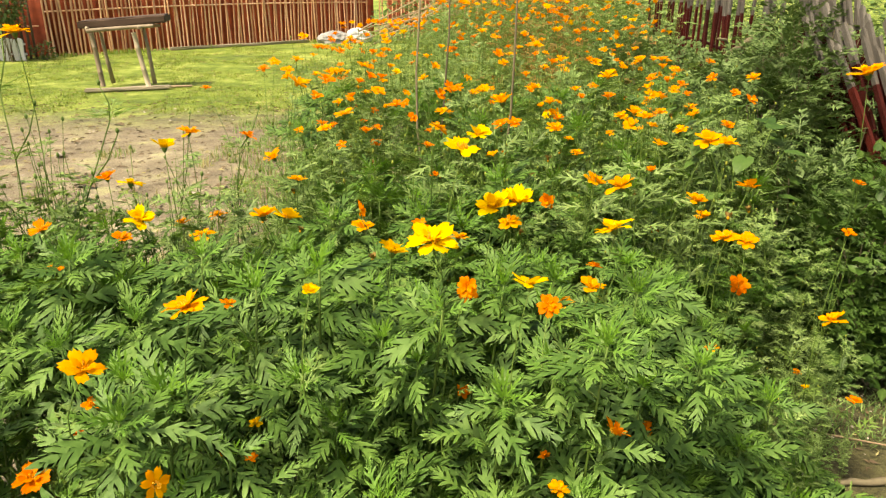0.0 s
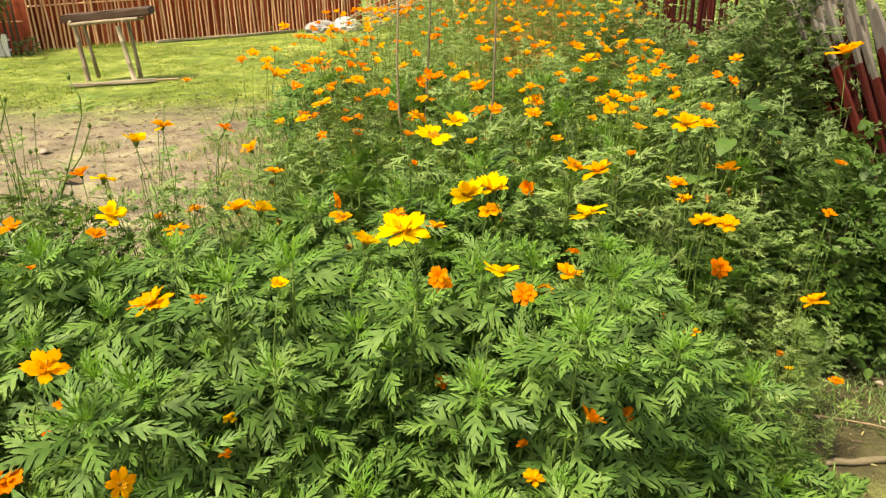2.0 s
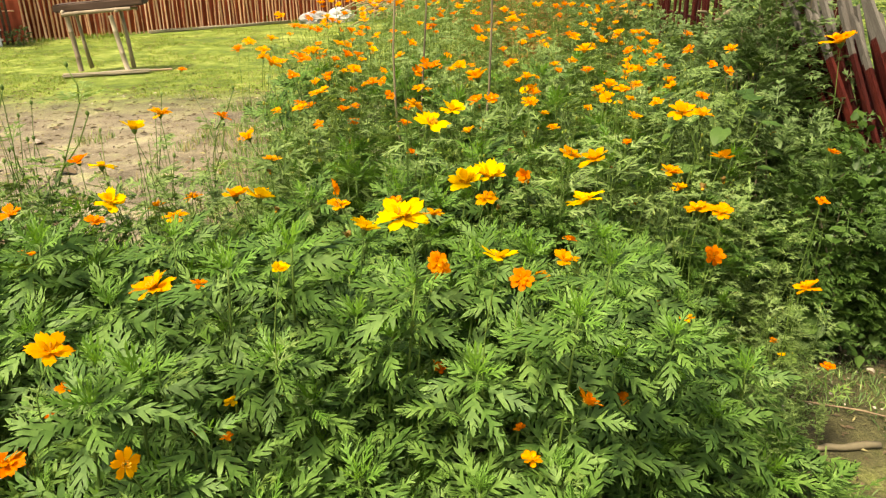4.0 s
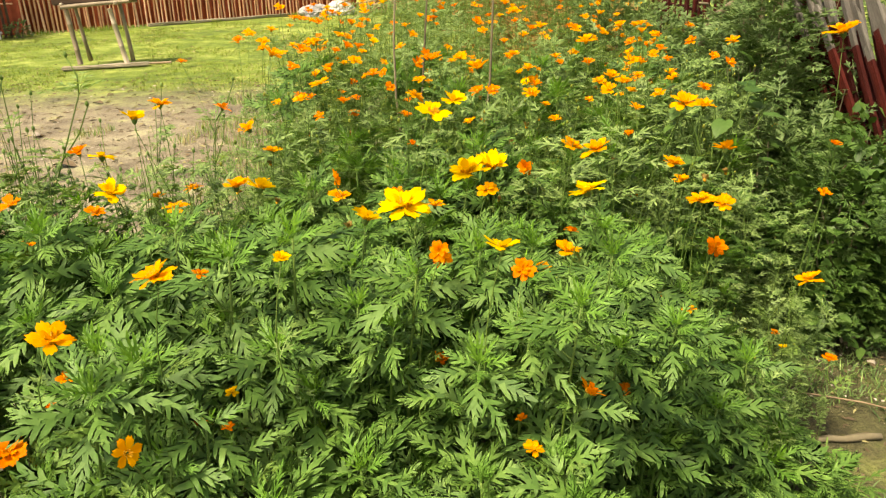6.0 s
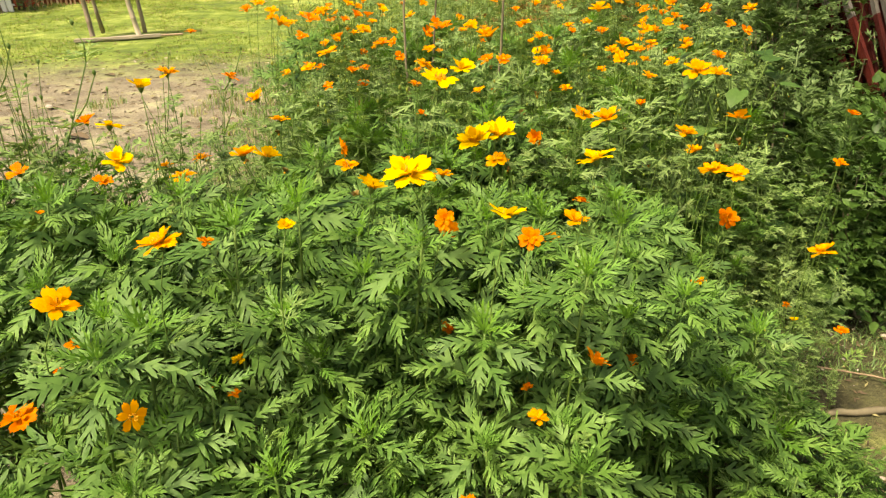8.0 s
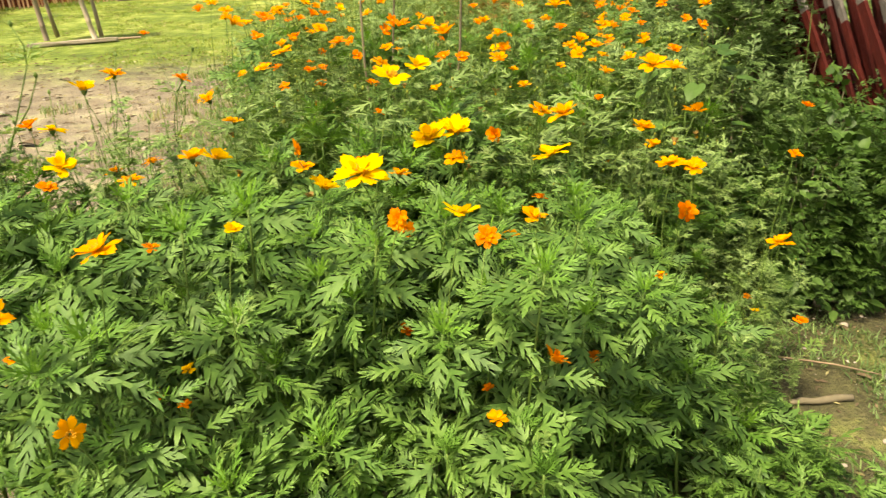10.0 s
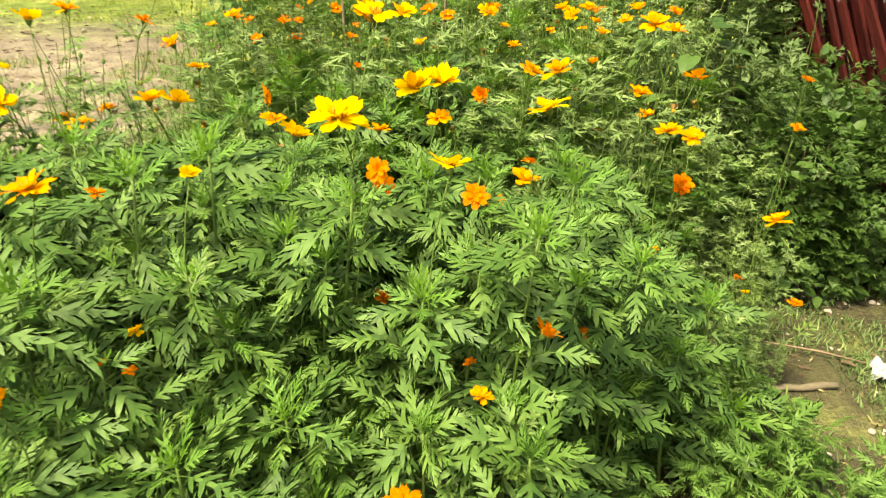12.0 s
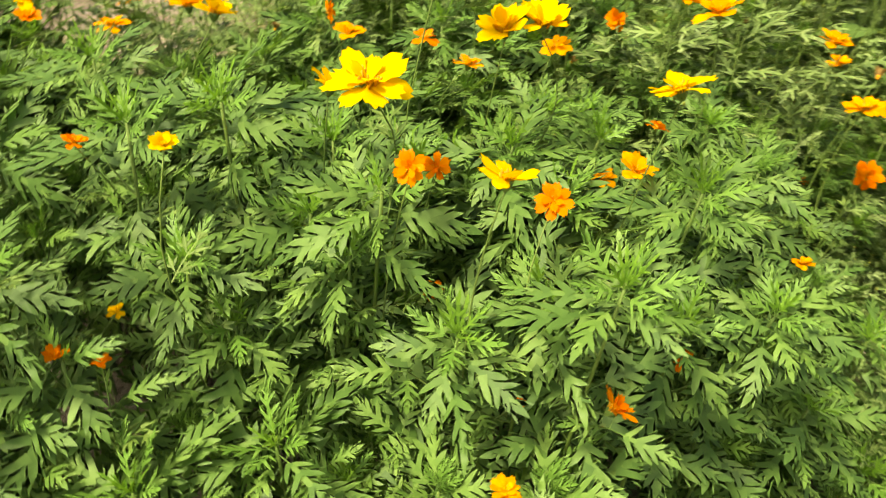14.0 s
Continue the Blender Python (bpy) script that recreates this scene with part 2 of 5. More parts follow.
def bevelled_box(sx, sy, sz, bevel=0.006, rough=0.0, seed=0, cuts=0):
    """A board or block round the origin with rounded, slightly uneven edges."""
    bm = bmesh.new()
    bmesh.ops.create_cube(bm, size=1.0)
    bmesh.ops.scale(bm, vec=(sx, sy, sz), verts=bm.verts)
    if cuts:
        along = max(range(3), key=lambda a: (sx, sy, sz)[a])
        edges = [e for e in bm.edges if abs((e.verts[0].co - e.verts[1].co)[along]) > 1e-6]
        bmesh.ops.subdivide_edges(bm, edges=edges, cuts=cuts)
    bmesh.ops.bevel(bm, geom=[e for e in bm.edges if e.calc_face_angle(0) > 0.5], offset=bevel, segments=2, affect="EDGES")
    rng = random.Random(seed)
    for v in bm.verts:
        v.co += Vector([rng.uniform(-rough, rough) for _ in range(3)])
    return bm


def bm_mesh(name, bm, mat, smooth=False):
    me = bpy.data.meshes.new(name)
    bm.to_mesh(me)
    bm.free()
    me.materials.append(mat)
    me.polygons.foreach_set("use_smooth", [smooth] * len(me.polygons))
    return me


def turned(axis, up=(0, 0, 1)):
    """A turn that takes +Y to axis, with +Z as near up as can be."""
    y = Vector(axis).normalized()
    x = y.cross(Vector(up))
    x = x.normalized() if x.length > 1e-4 else Vector((1, 0, 0))
    z = x.cross(y)
    return Matrix((x, y, z)).transposed().to_4x4()


# ---- plant pieces ----


def cut_leaf(g, rng, length, width, pairs=6, lobes=2, droop=0.5, place=None, mat=0, wide=0.30):
    """A deeply cut leaf along +Y from the origin: midrib, pairs of pointed lobes with side lobes, drooping tip."""

    def bend(x, y):
        s = y / length
        return Vector((x, y * (1 - 0.12 * droop * s), length * (0.12 * s - droop * 0.42 * s * s) + 0.22 * abs(x) - 1.1 * droop * x * x / length))

    def blade(bx, by, ang, ln, wd):
        dx, dy = math.sin(ang), math.cos(ang)
        k = 0.48
        pts = [(bx, by), (bx + dx * ln * k + dy * wd, by + dy * ln * k - dx * wd), (bx + dx * ln, by + dy * ln), (bx + dx * ln * k - dy * wd, by + dy * ln * k + dx * wd)]
        vs = [bend(*p) for p in pts]
        lift = Vector((0, 0, wd * 0.45))
        vs[1], vs[3] = vs[1] + lift, vs[3] + lift
        g.add(vs, [(0, 1, 2), (0, 2, 3)], mat, place)

    for k in range(pairs):
        s = 0.20 + 0.66 * k / max(1, pairs - 1)
        size = width * (0.55 + 0.45 * math.sin(math.pi * min(1, s * 0.95))) * (1.15 - 0.6 * s) * rng.uniform(0.85, 1.15)
        for side in (-1, 1):
            ang = side * (1.0 - 0.5 * s + rng.uniform(-0.14, 0.14))
            y0 = length * (s + rng.uniform(-0.02, 0.02))
            blade(0, y0, ang, size * 1.18, size * wide * 0.38)
            for q in range(lobes):
                fr = 0.30 + 0.29 * q
                for turn in (-1, 1):
                    blade(math.sin(ang) * size * fr, y0 + math.cos(ang) * size * fr, ang + turn * rng.uniform(0.5, 0.75), size * (0.60 - 0.14 * q) * rng.uniform(0.8, 1.2), size * wide * 0.25)
    blade(0, length * 0.80, 0, length * 0.24, width * wide * 0.42)
    for side in (-1, 1):
        blade(0, length * 0.84, side * 0.6, width * 0.42, width * wide * 0.3)
    rib = [bend(-0.012 * length, 0), bend(0.012 * length, 0)]
    for s in (0.3, 0.6, 0.95):
        w = 0.016 * length * (1.1 - s * 0.7)
        rib += [bend(-w, s * length), bend(w, s * length)]
    g.add(rib, [(0, 1, 3, 2), (2, 3, 5, 4), (4, 5, 7, 6)], mat, place)


def lobed_leaf(g, rng, length, width, pairs=4, droop=1.0, place=None, mat=0, slim=0.17, teeth=True, bare=0.2):
    """A cosmos leaf along +Y from the origin: stalk, winged midrib, toothed pointed lobes and a long end lobe, arching over."""
    turn = max(0.05, droop)
    twist = rng.uniform(-0.35, 0.35)

    def bend(x, y, lift=0.0):
        s = y / length
        h = lift + 0.10 * abs(x) - 0.6 * x * x / width + twist * x * s
        return Vector((x, length / turn * math.sin(turn * s) + math.sin(turn * s) * h, -length / turn * (1 - math.cos(turn * s)) + math.cos(turn * s) * h))

    def lobe(y0, ang, ln, half, lift, toothed):
        dx, dy = math.sin(ang), math.cos(ang)
        hook = rng.uniform(-0.12, 0.3) * (1 if ang > 0 else -1)

        def at(s, e):
            c, q = math.cos(hook * s), math.sin(hook * s)
            ax, ay = dx * c - dy * q, dy * c + dx * q
            return bend(ax * ln * s + ay * e, y0 + ay * ln * s - ax * e, lift + abs(e) * 0.06)

        left, right = [], []
        for s, w in ((0.0, 1.3), (0.28, 1.0), (0.62, 0.95), (0.82, 0.5)):
            left.append(at(s, -half * w))
            right.append(at(s, half * w))
        verts, faces = left + right + [at(1.0, 0)], [(0, 4, 5, 1), (1, 5, 6, 2), (2, 6, 7, 3), (3, 7, 8)]
        for k, side in ((1, -1), (5, 1)):
            for p in range(toothed):
                if rng.random() < 0.9:
                    n = len(verts)
                    s, e = 0.86 - 0.28 * p + rng.uniform(-0.05, 0.05), side * half * rng.uniform(2.1, 2.8)
                    verts += [at(s - 0.17, e * 0.86), at(s, e)]
                    faces.append((k - p, n, n + 1, k - p + 1) if side < 0 else (k - p + 1, n + 1, n, k - p))
        g.add(verts, faces, mat, place)

    for k in range(pairs):
        u = k / max(1, pairs - 1)
        s = bare + 0.06 + (0.76 - bare - 0.06) * u
        ln = width * 0.5 * (0.78 + 0.45 * math.sin(math.pi * min(1.0, u * 0.9 + 0.12)) - 0.30 * u)
        for side in (-1, 1):
            lobe(length * (s + rng.uniform(-0.02, 0.02)), side * (0.92 - 0.38 * u + rng.uniform(-0.1, 0.1)), ln * rng.uniform(0.88, 1.15), ln * slim, 0.0003 * (k + 1) + 0.0002 * side, 1 if teeth else 0)
    lobe(length * 0.68, 0.0, length * 0.33, width * 0.5 * slim * 1.3, 0.0002, 2 if teeth else 0)
    rib = []
    for s, w in ((0, 0.012), (bare, 0.010), (bare + 0.12, 0.05), (0.55, 0.06), (0.76, 0.05)):
        rib += [bend(-w * width, s * length), bend(w * width, s * length)]
    g.add(rib, [(2 * k, 2 * k + 1, 2 * k + 3, 2 * k + 2) for k in range(4)], mat, place)


def leaf_meshes(name, mat, count, length, width, seed, droop, **kw):
    out = []
    for k in range(count):
        g, rng = Geo(), random.Random(seed + k)
        lobed_leaf(g, rng, length * rng.uniform(0.9, 1.1), width * rng.uniform(0.88, 1.12), droop=rng.uniform(*droop), **kw)
        out.append(g.mesh(name, mat))
    return out


LARGE_LEAVES = leaf_meshes("leaf", LEAF_MATURE_SHADED, 9, 0.112, 0.054, 10, (0.1, 0.9), pairs=4, slim=0.135)
SMALL_LEAVES = leaf_meshes("leaf", LEAF, 7, 0.090, 0.045, 30, (0.0, 0.8), pairs=4, slim=0.13)
FRESH_LEAVES = leaf_meshes("leaf", LEAF_FRESH, 6, 0.072, 0.037, 70, (0.0, 0.7), pairs=4, slim=0.11)
YOUNG_LEAVES = leaf_meshes("leaf", LEAF_YOUNG, 6, 0.054, 0.026, 50, (-0.3, 0.5), pairs=3, slim=0.10, teeth=False, bare=0.12)


def petal_mesh(mat, seed, length=0.5, width=0.29):
    """A petal along +Y for a flower of diameter 1: narrow foot, broad toothed tip, lengthwise folds, edges curled up."""
    rng, g = random.Random(seed), Geo()
    rows = [(0.06, 0.12), (0.35, 0.60), (0.66, 1.0), (0.86, 0.92)]
    verts = []
    curl = rng.uniform(-0.05, 0.10)
    for s, w in rows:
        for c in (-1, -0.4, 0.0, 0.4, 1):
            verts.append((c * w * width / 2, s * length, 0.05 * s - 0.08 * s * s + curl * s * s * s + 0.05 * s * (abs(c) - 0.4) ** 2 + (0.016 if abs(c) == 0.4 else 0) + rng.uniform(-0.010, 0.010)))
    for c, s in ((-0.78, 0.92), (-0.38, 1.05), (0.0, 0.96), (0.38, 1.07), (0.78, 0.90)):
        verts.append((c * width / 2 * 0.82, (s + rng.uniform(-0.04, 0.04)) * length, -0.03 + curl + rng.uniform(-0.03, 0.03)))
    faces = [(r * 5 + c, r * 5 + c + 1, r * 5 + c + 6, r * 5 + c + 5) for r in range(4) for c in range(4)]
    g.add(verts, faces)
    return g.mesh("petal", mat)


def disc_mesh(seed):
    """The tuft of stamens, with the green cup under it, for a flower of diameter 1."""
    rng, g = random.Random(seed), Geo()
    for _ in range(26):
        a, r = rng.uniform(0, 6.28), 0.11 * math.sqrt(rng.random())
        foot = Vector((math.cos(a) * r, math.sin(a) * r, 0.0))
        tip = foot * 1.5 + Vector((0, 0, rng.uniform(0.10, 0.19)))
        g.tube([foot, (foot + tip) / 2, tip], [0.014, 0.018, 0.012], 4, 0)
    g.tube([(0, 0, -0.16), (0, 0, -0.10), (0, 0, -0.02), (0, 0, 0.02)], [0.03, 0.075, 0.10, 0.12], 8, 1)
    for k in range(8):
        a = k * math.pi / 4
        g.add([(math.cos(a - 0.2) * 0.08, math.sin(a - 0.2) * 0.08, -0.09), (math.cos(a + 0.2) * 0.08, math.sin(a + 0.2) * 0.08, -0.09), (math.cos(a) * 0.24, math.sin(a) * 0.24, -0.07)], [(0, 1, 2)], 1)
    return g.mesh("flower_head", DISC, STEM)


DISCS = [disc_mesh(s) for s in (1, 2, 3)]
PETALS = {c: [petal_mesh(m, 7 * i + s) for s in range(5)] for i, (c, m) in enumerate((("y", YELLOW), ("a", AMBER), ("o", ORANGE)))}
COLOUR_WORD = {"y": "golden yellow", "a": "amber", "o": "deep orange", "w": "withered brown"}


def far_flower_mesh(c, seed):
    """A whole flower in one mesh, for the back of the bed: an outer ring of notched petals and a shorter upright one."""
    g, rng = Geo(), random.Random(seed)
    cup = rng.uniform(55, 75) if c == "w" else rng.uniform(12, 40)
    for k in range(13):
        inner = k > 7
        turn = 72 * k if inner else 45 * k
        place = pose(0, 0, 0, cup + rng.uniform(-14, 14) + (28 if inner else 0), rng.uniform(-14, 14), turn + rng.uniform(-12, 12)) @ Matrix.Scale(rng.uniform(0.6, 0.8) if inner else rng.uniform(0.85, 1.1), 4)
        w = rng.uniform(0.11, 0.15)
        g.add([(-0.03, 0.04, 0), (0.03, 0.04, 0), (-w, 0.34, 0.02), (0, 0.33, 0.0), (w, 0.34, 0.02), (-w * 0.6, 0.51, -0.02), (0, 0.45, -0.01), (w * 0.6, 0.51, -0.02)], [(0, 1, 3), (0, 3, 2), (1, 4, 3), (2, 3, 6, 5), (3, 4, 7, 6)], 0, place)
    g.tube([(0, 0, -0.1), (0, 0, 0.0), (0, 0, 0.13)], [0.06, 0.11, 0.07], 6, 1)
    return g.mesh("flower", {"y": YELLOW, "a": AMBER, "o": ORANGE, "w": LEAF_DRY}[c], DISC)


FAR_FLOWERS = {c: [far_flower_mesh(c, s) for s in (3, 4, 5, 6, 7)] for c in "yaow"}


def stalk_mesh(foot, top, rng, radius=0.0009, bow=0.05):
    """A thin curved flower stalk with one or two small leaves on it."""
    foot, top = Vector(foot), Vector(top)
    side = Vector((rng.uniform(-1, 1), rng.uniform(-1, 1), 0)) * bow
    g, n = Geo(), 6
    pts = [foot.lerp(top, k / n) + side * math.sin(math.pi * k / n) for k in range(n + 1)]
    g.tube(pts, [radius * (1.5 - 0.6 * k / n) for k in range(n + 1)], 5)
    for k in (1, 3):
        if rng.random() < 0.7:
            a = rng.uniform(0, 6.28)
            cut_leaf(g, rng, rng.uniform(0.04, 0.08), 0.03, 3, 1, 0.5, Matrix.Translation(pts[k]) @ turned((math.cos(a), math.sin(a), 0.7)))
    return g.mesh("flower_stalk", STALK)


def build_flower(parent, inverse, place, c, size, tilt, azimuth, rng, single):
    """A flower at place: petals on a head, tilted towards azimuth (degrees)."""
    axis = Vector((math.sin(radians(tilt)) * math.cos(radians(azimuth)), math.sin(radians(tilt)) * math.sin(radians(azimuth)), math.cos(radians(tilt))))
    m = Matrix.Translation(place) @ axis.to_track_quat("Z", "Y").to_matrix().to_4x4() @ Matrix.Rotation(rng.uniform(0, 6.28), 4, "Z") @ Matrix.Scale(size, 4)
    if not single:
        part("flower", FAR_FLOWERS[c][rng.randrange(5)], parent, COLOUR_WORD[c] + " flower", inverse @ m)
        return
    head = part("flower", DISCS[rng.randrange(3)], parent, COLOUR_WORD[c] + " flower with a tufted centre", inverse @ m)
    count, cup = rng.choice((7, 8, 8, 9)), rng.uniform(2, 30)
    for k in range(count):
        part("petal", PETALS[c][rng.randrange(5)], head, "", pose(0, 0, 0.01 * (k % 2), cup + rng.uniform(-16, 16), rng.uniform(-18, 18), 360 / count * k + rng.uniform(-9, 9)) @ Matrix.Scale(rng.uniform(0.88, 1.08), 4))
    if rng.random() < 0.85:
        for k in range(5):
            part("petal", PETALS[c][rng.randrange(5)], head, "", pose(0, 0, 0.03, cup + rng.uniform(18, 38), 0, 72 * k + rng.uniform(-14, 14)) @ Matrix.Scale(rng.uniform(0.6, 0.8), 4))


# ---- leafy cosmos plants of the front ----


def leafy_plant(seed, height=0.6, shoots=1, bright=True, joined=False):
    """Stems that each end in a rosette: arching outer leaves, rising inner ones and a bright tuft, blades turned to the sun; every leaf its own part unless joined."""
    rng = random.Random(seed)
    plant = thing("cosmos_plant", "leafy green cosmos plant with deeply cut leaves", "plant", "cosmos plants of the flower bed")
    stems, whole = Geo(), Geo()
    order = [LEAF, LEAF_MATURE_SHADED, LEAF_FRESH, LEAF_YOUNG]

    def leaf(src, p, a, up, size, face=(-0.22, -0.5, 0.85)):
        data = src[rng.randrange(len(src))]
        m = Matrix.Translation(p) @ turned((math.cos(a), math.sin(a) - 0.12, up + 0.35 * math.sin(a)), face) @ Matrix.Rotation(rng.uniform(-0.45, 0.45), 4, "Y") @ Matrix.Scale(size, 4)
        if joined:
            whole.add([v.co for v in data.vertices], [tuple(p.vertices) for p in data.polygons], order.index(data.materials[0]), m)
        else:
            part("leaf", data, plant, "", m)

    for k in range(shoots):
        away = 0.0 if k == 0 else rng.uniform(0.09, 0.15)
        b = k * 2.1 + rng.uniform(-0.4, 0.4)
        apex = Vector((math.cos(b) * away, math.sin(b) * away, height * (1.0 if k == 0 else rng.uniform(0.72, 0.98))))
        foot = Vector((rng.uniform(-0.03, 0.03), rng.uniform(-0.03, 0.03), 0.0))
        bow = Vector((rng.uniform(-0.025, 0.025), rng.uniform(-0.025, 0.025), 0.0))

        def on_stem(s):
            return foot.lerp(apex, s) + bow * math.sin(math.pi * s) + (Vector((apex.x, apex.y, 0)) * (0.25 * math.sin(math.pi * s)))

        stems.tube([on_stem(q / 7) for q in range(8)], [0.0036 * (1.1 - 0.55 * q / 7) for q in range(8)], 6)
        turn = rng.uniform(0, 6.28)
        z = apex.z - 0.035
        pairs = 0
        while z > max(0.08, apex.z - 0.36) and pairs < 6:
            pairs += 1
            for side in (0, math.pi):
                a = turn + side + 1.57 * (pairs % 2) + rng.uniform(-0.35, 0.35)
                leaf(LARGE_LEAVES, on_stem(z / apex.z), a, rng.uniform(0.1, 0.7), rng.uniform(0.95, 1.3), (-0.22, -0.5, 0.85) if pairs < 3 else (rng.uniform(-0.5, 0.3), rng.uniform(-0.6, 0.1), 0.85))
                if pairs in (2, 4) and rng.random() < 0.8:
                    foot_side = on_stem(z / apex.z)
                    tip = foot_side + Vector((math.cos(a + 0.4) * 0.045, math.sin(a + 0.4) * 0.045, 0.03))
                    stems.tube([foot_side, foot_side.lerp(tip, 0.5) + Vector((0, 0, -0.004)), tip], [0.0016, 0.0014, 0.0011], 5, caps=False)
                    for q in range(3):
                        leaf(SMALL_LEAVES, tip, a + 0.4 + 1.9 * (q - 1) + rng.uniform(-0.3, 0.3), rng.uniform(0.3, 1.0), rng.uniform(0.7, 1.0))
            z -= rng.uniform(0.04, 0.07)
        full = 6 + rng.randrange(2)
        for q in range(full):
            leaf(LARGE_LEAVES if q % 2 else SMALL_LEAVES, on_stem(0.975), turn + 6.28 * q / full + rng.uniform(-0.3, 0.3), rng.uniform(0.2, 0.7), rng.uniform(0.85, 1.15))
        for q in range(5):
            leaf(FRESH_LEAVES if bright else SMALL_LEAVES, on_stem(0.99), turn + 0.6 + 1.257 * q + rng.uniform(-0.3, 0.3), rng.uniform(0.6, 1.2), rng.uniform(0.8, 1.1))
        for q in range(7):
            leaf(YOUNG_LEAVES if bright else FRESH_LEAVES, apex, turn + 0.9 * q + rng.uniform(-0.3, 0.3), rng.uniform(1.2, 3.5), rng.uniform(0.7, 1.1) * (1.0 if bright else 0.7))
    part("stem", stems.mesh("stem", STALK), plant)
    if joined:
        part("foliage", whole.mesh("foliage", *order), plant)
    return plant


# ---- taller, thinner cosmos plants of the back ----


def thin_plant_meshes(seed, height=0.8, stalks=5, leaf_count=22, lobes=1):
    """Stems and fine foliage of a branching plant, each joined into one mesh, and its buds."""
    rng = random.Random(seed)
    stems, leaves, buds = Geo(), Geo(), Geo()
    for k in range(stalks):
        a, r = rng.uniform(0, 6.28), rng.uniform(0.03, 0.16)
        foot = Vector((math.cos(a) * 0.03, math.sin(a) * 0.03, 0))
        h = height * rng.uniform(0.7, 1.15)
        top = Vector((math.cos(a) * r, math.sin(a) * r, h))
        pts = [foot.lerp(top, q / 5) + Vector((rng.uniform(-1, 1), rng.uniform(-1, 1), 0)) * 0.012 for q in range(6)]
        stems.tube(pts, [0.0020 * (1.1 - 0.15 * q) for q in range(6)], 4, caps=False)
        for q in range(leaf_count):
            s = rng.uniform(0.2, 1.0) ** 0.6
            b = rng.uniform(0, 6.28)
            p = foot.lerp(top, s)
            lobed_leaf(leaves, rng, rng.uniform(0.065, 0.115), rng.uniform(0.038, 0.062), 3, rng.uniform(0.1, 0.9), Matrix.Translation(p) @ turned((math.cos(b), math.sin(b), rng.uniform(0.1, 0.9)), (-0.2, -0.4, 0.9)), 0, 0.10, lobes > 0)
        for q in range(1 + k % 2):
            tip = top + Vector((rng.uniform(-0.07, 0.07), rng.uniform(-0.07, 0.07), rng.uniform(0.03, 0.13)))
            stems.tube([pts[4], pts[4].lerp(tip, 0.5) + Vector((0.006, 0, 0)), tip], [0.0012, 0.001, 0.0008], 4, caps=False)
            e = rng.uniform(0.002, 0.0045)
            buds.tube([tip - Vector((0, 0, e)), tip, tip + Vector((0, 0, e * 1.3)), tip + Vector((0, 0, e * 2))], [e * 0.5, e, e * 0.8, e * 0.2], 6)
    for p, t in zip(buds.f, buds.m):
        leaves.f.append(tuple(i + len(leaves.v) for i in p))
        leaves.m.append(1)
    leaves.v += buds.v
    return stems, leaves


THIN_SHAPES = [thin_plant_meshes(600 + s) for s in range(6)]
BACK_SHAPES = [thin_plant_meshes(650 + s, 0.8, 5, 9, 0) for s in range(6)]


def thin_plant(shape):
    plant = thing("cosmos_plant", "tall thin cosmos plant with fine leaves and buds", "plant", "cosmos plants of the flower bed")
    part("stem", shape[0].mesh("stem", STEM), plant)
    part("foliage", shape[1].mesh("foliage", LEAF_FINE, BUD), plant)
    return plant

# ---- ground ----
ground_bm = bmesh.new()
bmesh.ops.create_grid(ground_bm, x_segments=40, y_segments=40, size=250)
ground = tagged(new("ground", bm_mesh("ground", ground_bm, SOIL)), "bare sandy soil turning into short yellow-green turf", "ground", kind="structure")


def on_lawn(x, y):
    return y + 1.6 * (noise.noise((x * 0.7, y * 0.7, 0)) * 0.5 + 1.0) > 8.6


def blades(name, label, count, area, height, mats, seed, wanted, spread=0.5):
    rng, g = random.Random(seed), Geo()
    done = 0
    while done < count:
        x, y = rng.uniform(area[0], area[1]), rng.uniform(area[2], area[3])
        if not wanted(x, y, rng):
            continue
        done += 1
        mat = 0 if rng.random() < 0.75 else 1
        for _ in range(4):
            h, a = height * rng.uniform(0.5, 1.4), rng.uniform(0, 6.28)
            w, out = 0.0018 + 0.012 * h, spread * h * rng.random()
            p = Vector((x + rng.uniform(-0.03, 0.03), y + rng.uniform(-0.03, 0.03), 0))
            d, s = Vector((math.cos(a), math.sin(a), 0)), Vector((-math.sin(a), math.cos(a), 0)) * w
            mid, tip = p + d * out * 0.35 + Vector((0, 0, h * 0.6)), p + d * out + Vector((0, 0, h))
            g.add([p - s, p + s, mid + s * 0.8, mid - s * 0.8, tip], [(0, 1, 2, 3), (3, 2, 4)], mat)
    return tagged(new(name, g.mesh(name, *mats)), label, "grass", kind="stuff")


blades("lawn_grass", "short yellow-green grass on the open lawn", 12500, (-8.0, -0.6, 6.0, 15.0), 0.021, (GRASS, GRASS_DRY), 3, lambda x, y, r: on_lawn(x, y) and noise.noise((x * 1.3, y * 1.3, 5)) > -0.2 + 0.3 * r.random(), 1.3)
blades("fence_weeds", "taller grass and weeds at the foot of the bamboo fence", 260, (-6.4, -1.6, 11.3, 14.9), 0.07, (GRASS, LEAF_FINE), 13, lambda x, y, r: 0.05 < (12.0 + (x + 6.47) * 0.6275) - y < 0.42 and noise.noise((x * 2.2, y, 4)) > 0.12, 1.2)
blades("patch_grass", "sparse grass and weeds on the trodden soil", 2600, (0.6, 2.2, 0.8, 2.3), 0.018, (LEAF_DARK, LEAF_FINE), 4, lambda x, y, r: x > 0.86 and noise.noise((x * 3, y * 3, 2)) > -0.2, 2.2)
